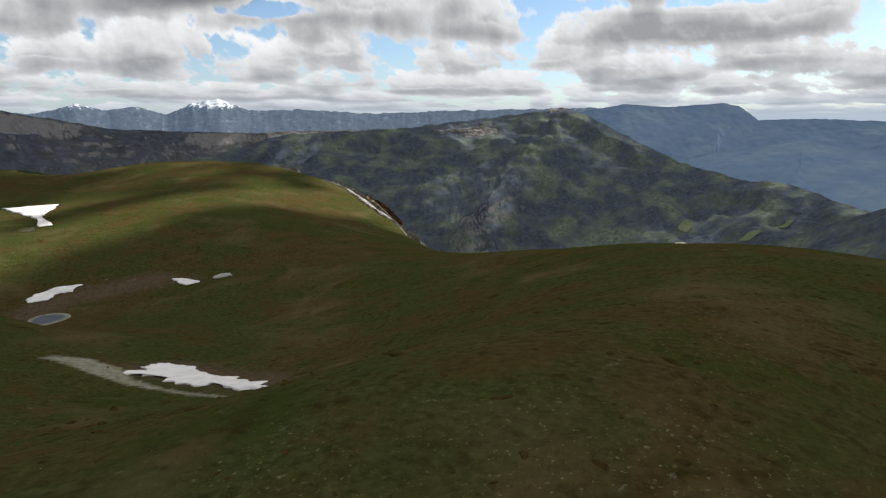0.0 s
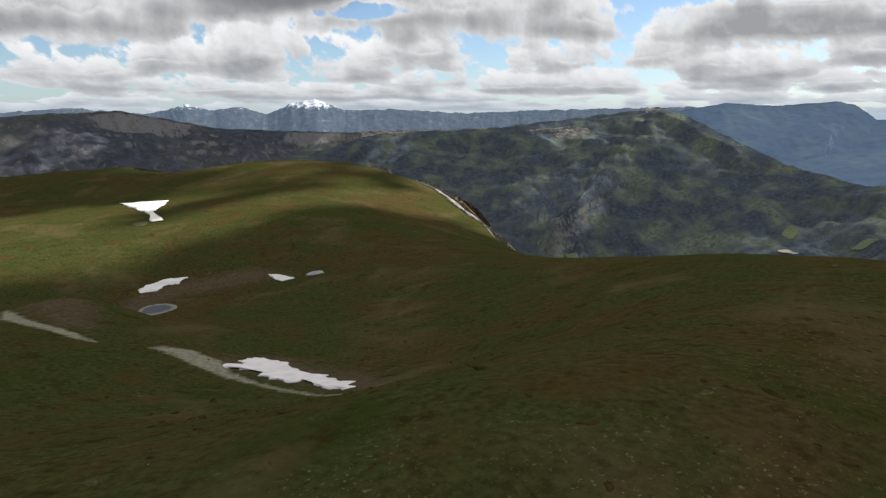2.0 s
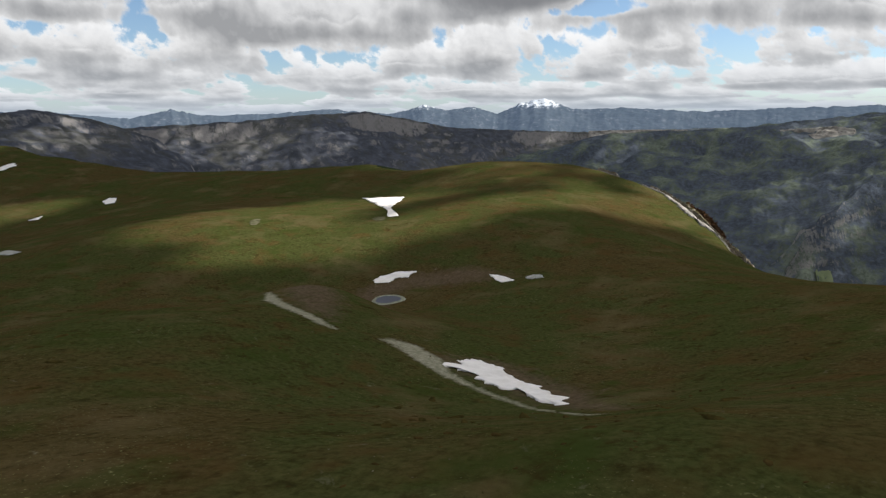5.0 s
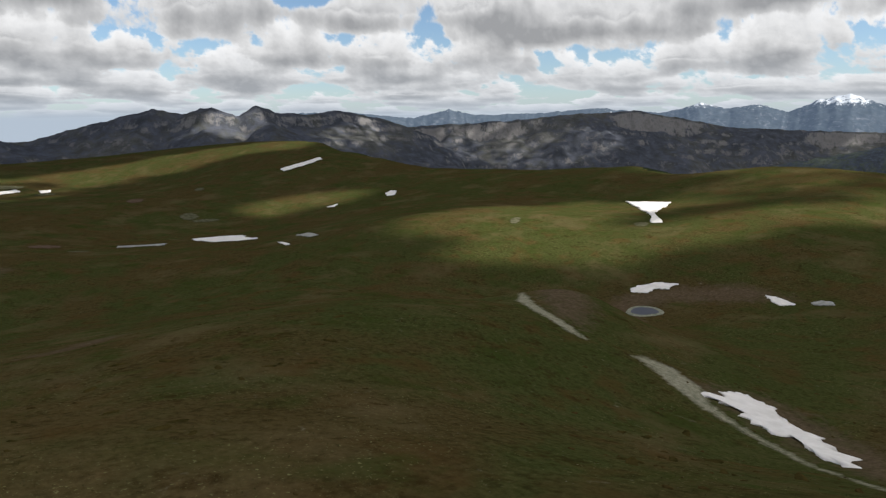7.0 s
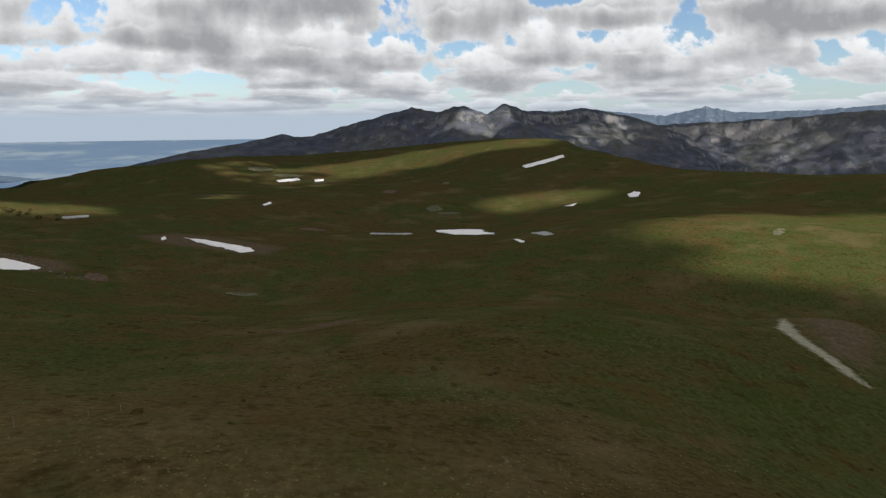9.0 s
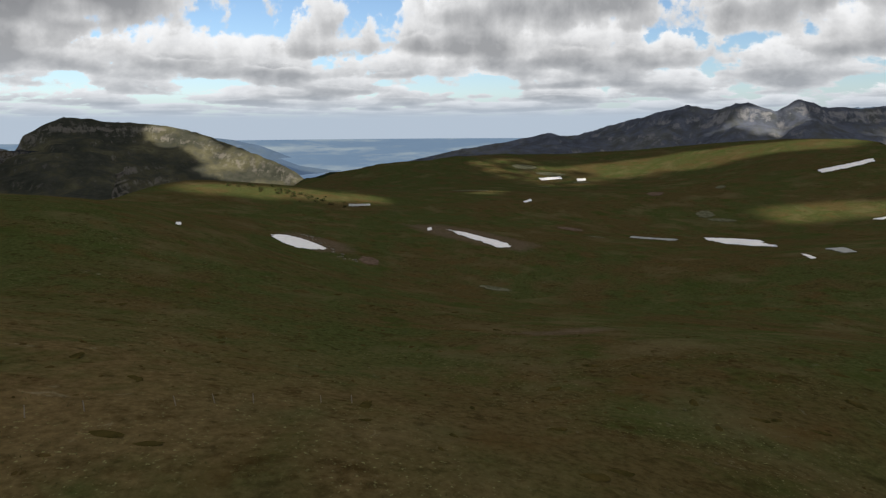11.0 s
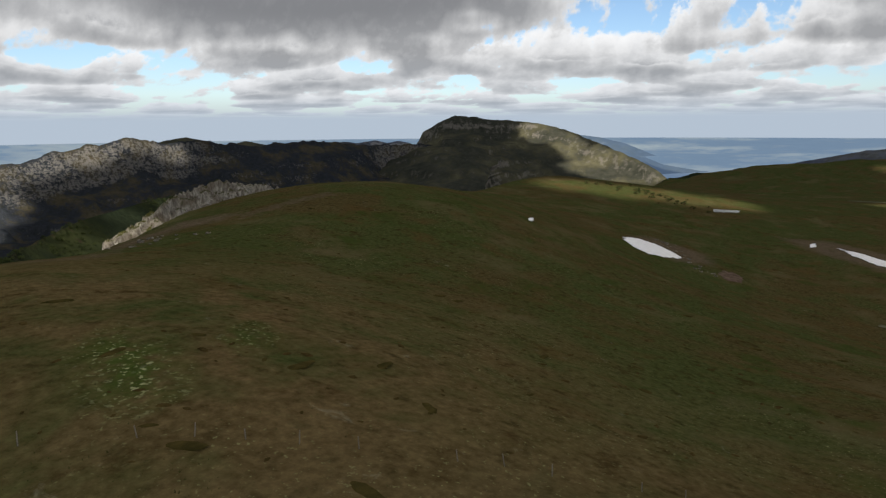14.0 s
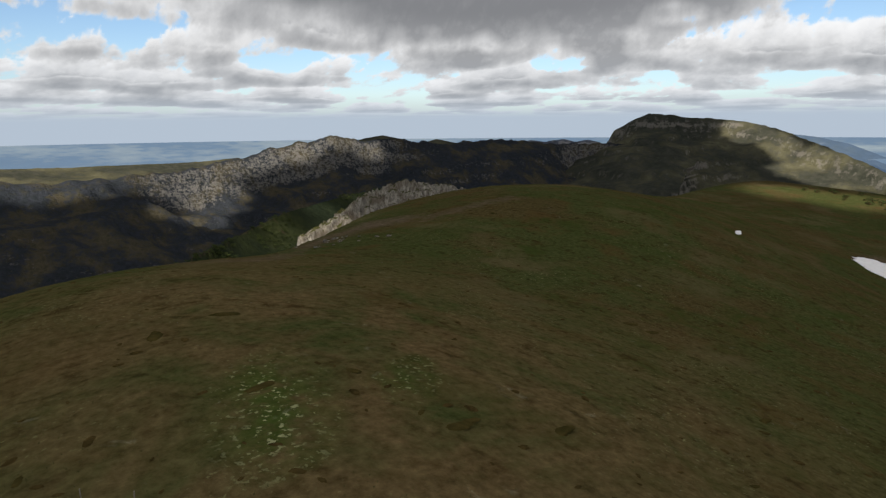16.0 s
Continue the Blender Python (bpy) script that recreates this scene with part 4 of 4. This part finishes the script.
scatter("grass_tufts", grass_mat, strew(52000, 210, (0.09, 0.24), 2, lambda x, y: relief(x, y, 14, 3, 43) > -0.2, 20), tuft, "short tufts of dry and green mountain grass", "grass", 12)
scatter("loose_stones", limestone, strew(3200, 260, (0.06, 0.2), 3, lambda x, y: relief(x, y, 28, 3, 47) > 0.22), stone, "small pale stones lying in the grass", "stones", 13)


def grove(count, x0, y0, x1, y1, spread, size, seed):
    rs = np.random.RandomState(seed)
    u = rs.rand(count)
    x = x0 + (x1 - x0) * u + rs.randn(count) * spread
    y = y0 + (y1 - y0) * u + rs.randn(count) * spread
    s = size[0] + (size[1] - size[0]) * rs.rand(count)
    return list(zip(x.tolist(), y.tolist(), ground_z(x, y).tolist(), s.tolist()))


scatter("beech_scrub", twig_mat, grove(520, -78, 624, 2, 508, 4.5, (3.5, 6.5), 4), leafy, "bare reddish brown beech scrub below the cliff edge", "scrub", 14)
spur = [ob for ob in scene.objects if ob.name.startswith("spur")][0]
rng = random.Random(8)
on_spur = [(v.co.x, v.co.y, v.co.z, rng.uniform(1.1, 2.6)) for v in rng.sample(list(spur.data.vertices), 1300)]
scatter("gorge_scrub", leaf_mat, [k for k in on_spur if relief(k[0], k[1], 40, 3, 71) > -0.1], leafy, "dark green scrub on the slope of the gorge", "scrub", 15)


def mesh_of(name, made, mat):
    data = bpy.data.meshes.new(name)
    data.from_pydata(made[0], [], made[1])
    data.materials.append(mat)
    return data


def stems(rng):
    """Forked stems that taper upwards."""
    pts, fs = [], []
    for k in range(4):
        a, r0 = 1.57 * k + rng.uniform(-0.4, 0.4), 0.09
        tip = (0.45 * math.cos(a), 0.45 * math.sin(a), rng.uniform(0.6, 0.95))
        n = len(pts)
        for j in range(5):
            t = 1.257 * j
            pts.append((r0 * math.cos(t), r0 * math.sin(t), -0.15))
        for j in range(5):
            t = 1.257 * j
            pts.append((tip[0] + 0.02 * math.cos(t), tip[1] + 0.02 * math.sin(t), tip[2]))
        fs += [(n + j, n + (j + 1) % 5, n + 5 + (j + 1) % 5, n + 5 + j) for j in range(5)]
    return pts, fs


def bush(seed):
    rng = random.Random(seed)
    ob = tagged(new("bush"), "round dark green bush on a grassy knoll", "bush", group="bushes on the knoll")
    for name, made, mat in (("stem", stems(rng), twig_mat), ("crown", leafy(rng), leaf_mat)):
        kid = new(name, mesh_of(name, made, mat))
        kid.parent = ob
    return ob


kinds = [bush(k) for k in (31, 32, 33)]
places = grove(44, -650, -215, -618, -125, 11, (1.3, 3.0), 6)
for k, (x, y, z, size) in enumerate(places):
    m = pose(x, y, z, 0, 0, 47 * k)
    ob = kinds[k] if k < 3 else copy_thing(kinds[k % 3], m)
    ob.matrix_basis = m @ Matrix.Diagonal((size, size, size * 0.9, 1))


# boulders beside the snow under the crest
def boulder(seed):
    rng = random.Random(seed)
    bm = bmesh.new()
    bmesh.ops.create_icosphere(bm, subdivisions=2, radius=1.0)
    for v in bm.verts:
        n = noise.noise(v.co * 1.3 + Vector((seed, 0, 0))) * 0.5 + noise.noise(v.co * 3.1 + Vector((0, seed, 0))) * 0.25
        v.co = Vector((v.co.x * 1.2, v.co.y * 0.85, max(v.co.z, -0.35) * 0.7)) * (1 + n)
    data = bpy.data.meshes.new("boulder")
    bm.to_mesh(data)
    bm.free()
    data.materials.append(limestone)
    return tagged(new("boulder", data), "small pale limestone boulder in the grass", "boulder", group="boulders beside the snow")


stones = [boulder(k) for k in (3, 8, 13)]
rs = np.random.RandomState(21)
for k in range(60):
    if k < 40:
        u = rs.rand()
        x, y = -452 + 62 * u + rs.randn() * 3, -108 + 42 * u + rs.randn() * 3 + 8
    else:
        x, y = -172 + rs.rand() * 30 + rs.randn() * 3, -170 + rs.rand() * 8 - rs.rand() * 18
    m = pose(x, y, float(ground_z(x, y)) + 0.1, 0, 0, rs.rand() * 360)
    ob = stones[k] if k < 3 else copy_thing(stones[k % 3], m)
    size = 0.35 + 0.7 * rs.rand() ** 2
    ob.matrix_basis = m @ Matrix.Diagonal((size, size, size, 1))


# fields on the valley floor below the far mountain
valley = [ob for ob in scene.objects if ob.name == "mountain"][0]
vv = np.empty(len(valley.data.vertices) * 3)
valley.data.vertices.foreach_get("co", vv)
vv = vv.reshape(-1, 3)


def valley_z(x, y):
    out = []
    for a, b in zip(np.ravel(x), np.ravel(y)):
        d = np.hypot(vv[:, 0] - a, vv[:, 1] - b)
        near = np.argpartition(d, 4)[:4]
        out.append(float(np.sum(vv[near, 2] / (d[near] + 0.1)) / np.sum(1 / (d[near] + 0.1))))
    return np.reshape(out, np.shape(x))


for x, y, w, d, mat, label in ((200, 1835, 38, 26, field_mat, "light green hay field on the valley floor"), (120, 1845, 20, 22, field_mat, "small light green field among woods"),
                               (292, 1850, 26, 18, field_mat, "light green hay field on the valley floor"), (713, 1916, 15, 22, field_mat, "light green sloping field in the valley"),
                               (655, 1760, 20, 22, bare_field, "pale bare field in the valley"), (850, 1790, 28, 10, field_mat, "light green hay field on the valley floor"),
                               (950, 1800, 17, 8, field_mat, "light green hay field on the valley floor")):
    ring_a = np.linspace(0, 2 * np.pi, 28, endpoint=False)
    sq = 1 / np.maximum(np.abs(np.cos(ring_a)), np.abs(np.sin(ring_a))) ** 0.7
    fx = np.array([x + f * w * np.cos(ring_a + 0.4) * sq for f in (1.0, 0.7, 0.35, 0.0)])
    fy = np.array([y + f * d * np.sin(ring_a + 0.4) * sq for f in (1.0, 0.7, 0.35, 0.0)])
    tagged(sheet("field", 4, 28, fx, fy, valley_z(fx, fy) + 3.0, mat, closed=True), label, "field", kind="structure")

# ---- clouds that shade the land, high on the sunward side ----
DECK = 1500.0
LIT = [  # sunlit strips: from x, y to x, y, half their breadth
    (-285, 325, -205, 395, 38), (-205, 395, -185, 470, 38), (-185, 470, -110, 530, 35), (-110, 530, -50, 560, 45),
    (-345, 320, -345, 400, 46), (-300, 390, -330, 470, 40), (-330, 470, -270, 505, 38), (-645, 385, -650, 455, 32), (-1170, 300, -1130, 530, 88),
    (-1800, 640, -1730, 720, 60), (-590, -210, -640, -80, 34), (-800, 36, -850, 52, 15), (-2180, -1050, -2080, -840, 62), (-2020, -720, -1950, -540, 110),
    (-150, -1210, -366, -1290, 52), (-366, -1290, -567, -1360, 56), (-567, -1360, -765, -1400, 56), (-765, -1400, -960, -1410, 50), (-480, -1260, -350, -1130, 48),
    (-190, -265, -222, -287, 20), (-75, 640, 50, 545, 40), (40, 2655, 200, 2640, 60), (380, 2640, 500, 2570, 50)]
THIN = [  # strips where the cloud is thin and lets half the sun through
    (51, 2653, 400, 2590, 90), (400, 2590, 736, 2517, 80), (159, 2302, 354, 2226, 95), (-845, 2815, -471, 2566, 80), (460, 2040, 1150, 2080, 95), (-1732, 1547, -1399, 1869, 110),
    (-260, 620, -90, 600, 60), (-1200, 100, -1060, 200, 70), (-1600, 1000, -1700, 1100, 80), (-160, -350, -420, -540, 75), (-400, 700, -150, 640, 50)]


def shaded(x, y, strips):
    """Above 0 where cloud stands between the sun and this place."""
    best = np.full(x.shape, -9.0)
    for ax, ay, bx, by, half in strips:
        t = np.clip(((x - ax) * (bx - ax) + (y - ay) * (by - ay)) / ((bx - ax) ** 2 + (by - ay) ** 2), 0, 1)
        best = np.maximum(best, 1 - np.hypot(x - ax - t * (bx - ax), y - ay - t * (by - ay)) / half)
    return -(best + 0.65 * relief(x, y, 55, 4, 61))


side = DECK / math.tan(radians(SUN_EL))
ox, oy = side * math.sin(radians(SUN_AZ)), side * math.cos(radians(SUN_AZ))
step = 14.0
gx, gy = np.meshgrid(np.arange(-2600, 1300, step), np.arange(-2000, 3100, step), indexing="ij")
cells = np.meshgrid(np.arange(gx.shape[0]), np.arange(gx.shape[1]), indexing="ij")
cover = (shaded(gx, gy, LIT) > 0) & ((shaded(gx, gy, THIN) > 0) | (lattice(cells[0], cells[1], 77) > 0.38))
data = bpy.data.meshes.new("cloud_layer")
idx = np.arange(gx.size).reshape(gx.shape)
quads = np.stack([idx[:-1, :-1], idx[1:, :-1], idx[1:, 1:], idx[:-1, 1:]], -1)[cover[:-1, :-1]]
bulge = DECK + relief(gx, gy, 300, 4, 63) * 40
data.from_pydata(np.stack([(gx + ox).ravel(), (gy + oy).ravel(), bulge.ravel()], 1).tolist(), [], quads.reshape(-1, 4).tolist())
cloud_mat, add = material("cloud")
veil = add("ShaderNodeMixShader", {0: 0.5, 1: add("ShaderNodeBsdfDiffuse", {0: (0.9, 0.9, 0.9, 1)}).outputs[0], 2: add("ShaderNodeBsdfTranslucent", {0: (0.9, 0.9, 0.9, 1)}).outputs[0]})
add("ShaderNodeOutputMaterial", {0: veil.outputs[0]})
data.materials.append(cloud_mat)
tagged(new("cloud_layer", data), "broken grey cloud layer that shades the pasture", "cloud", kind="structure")
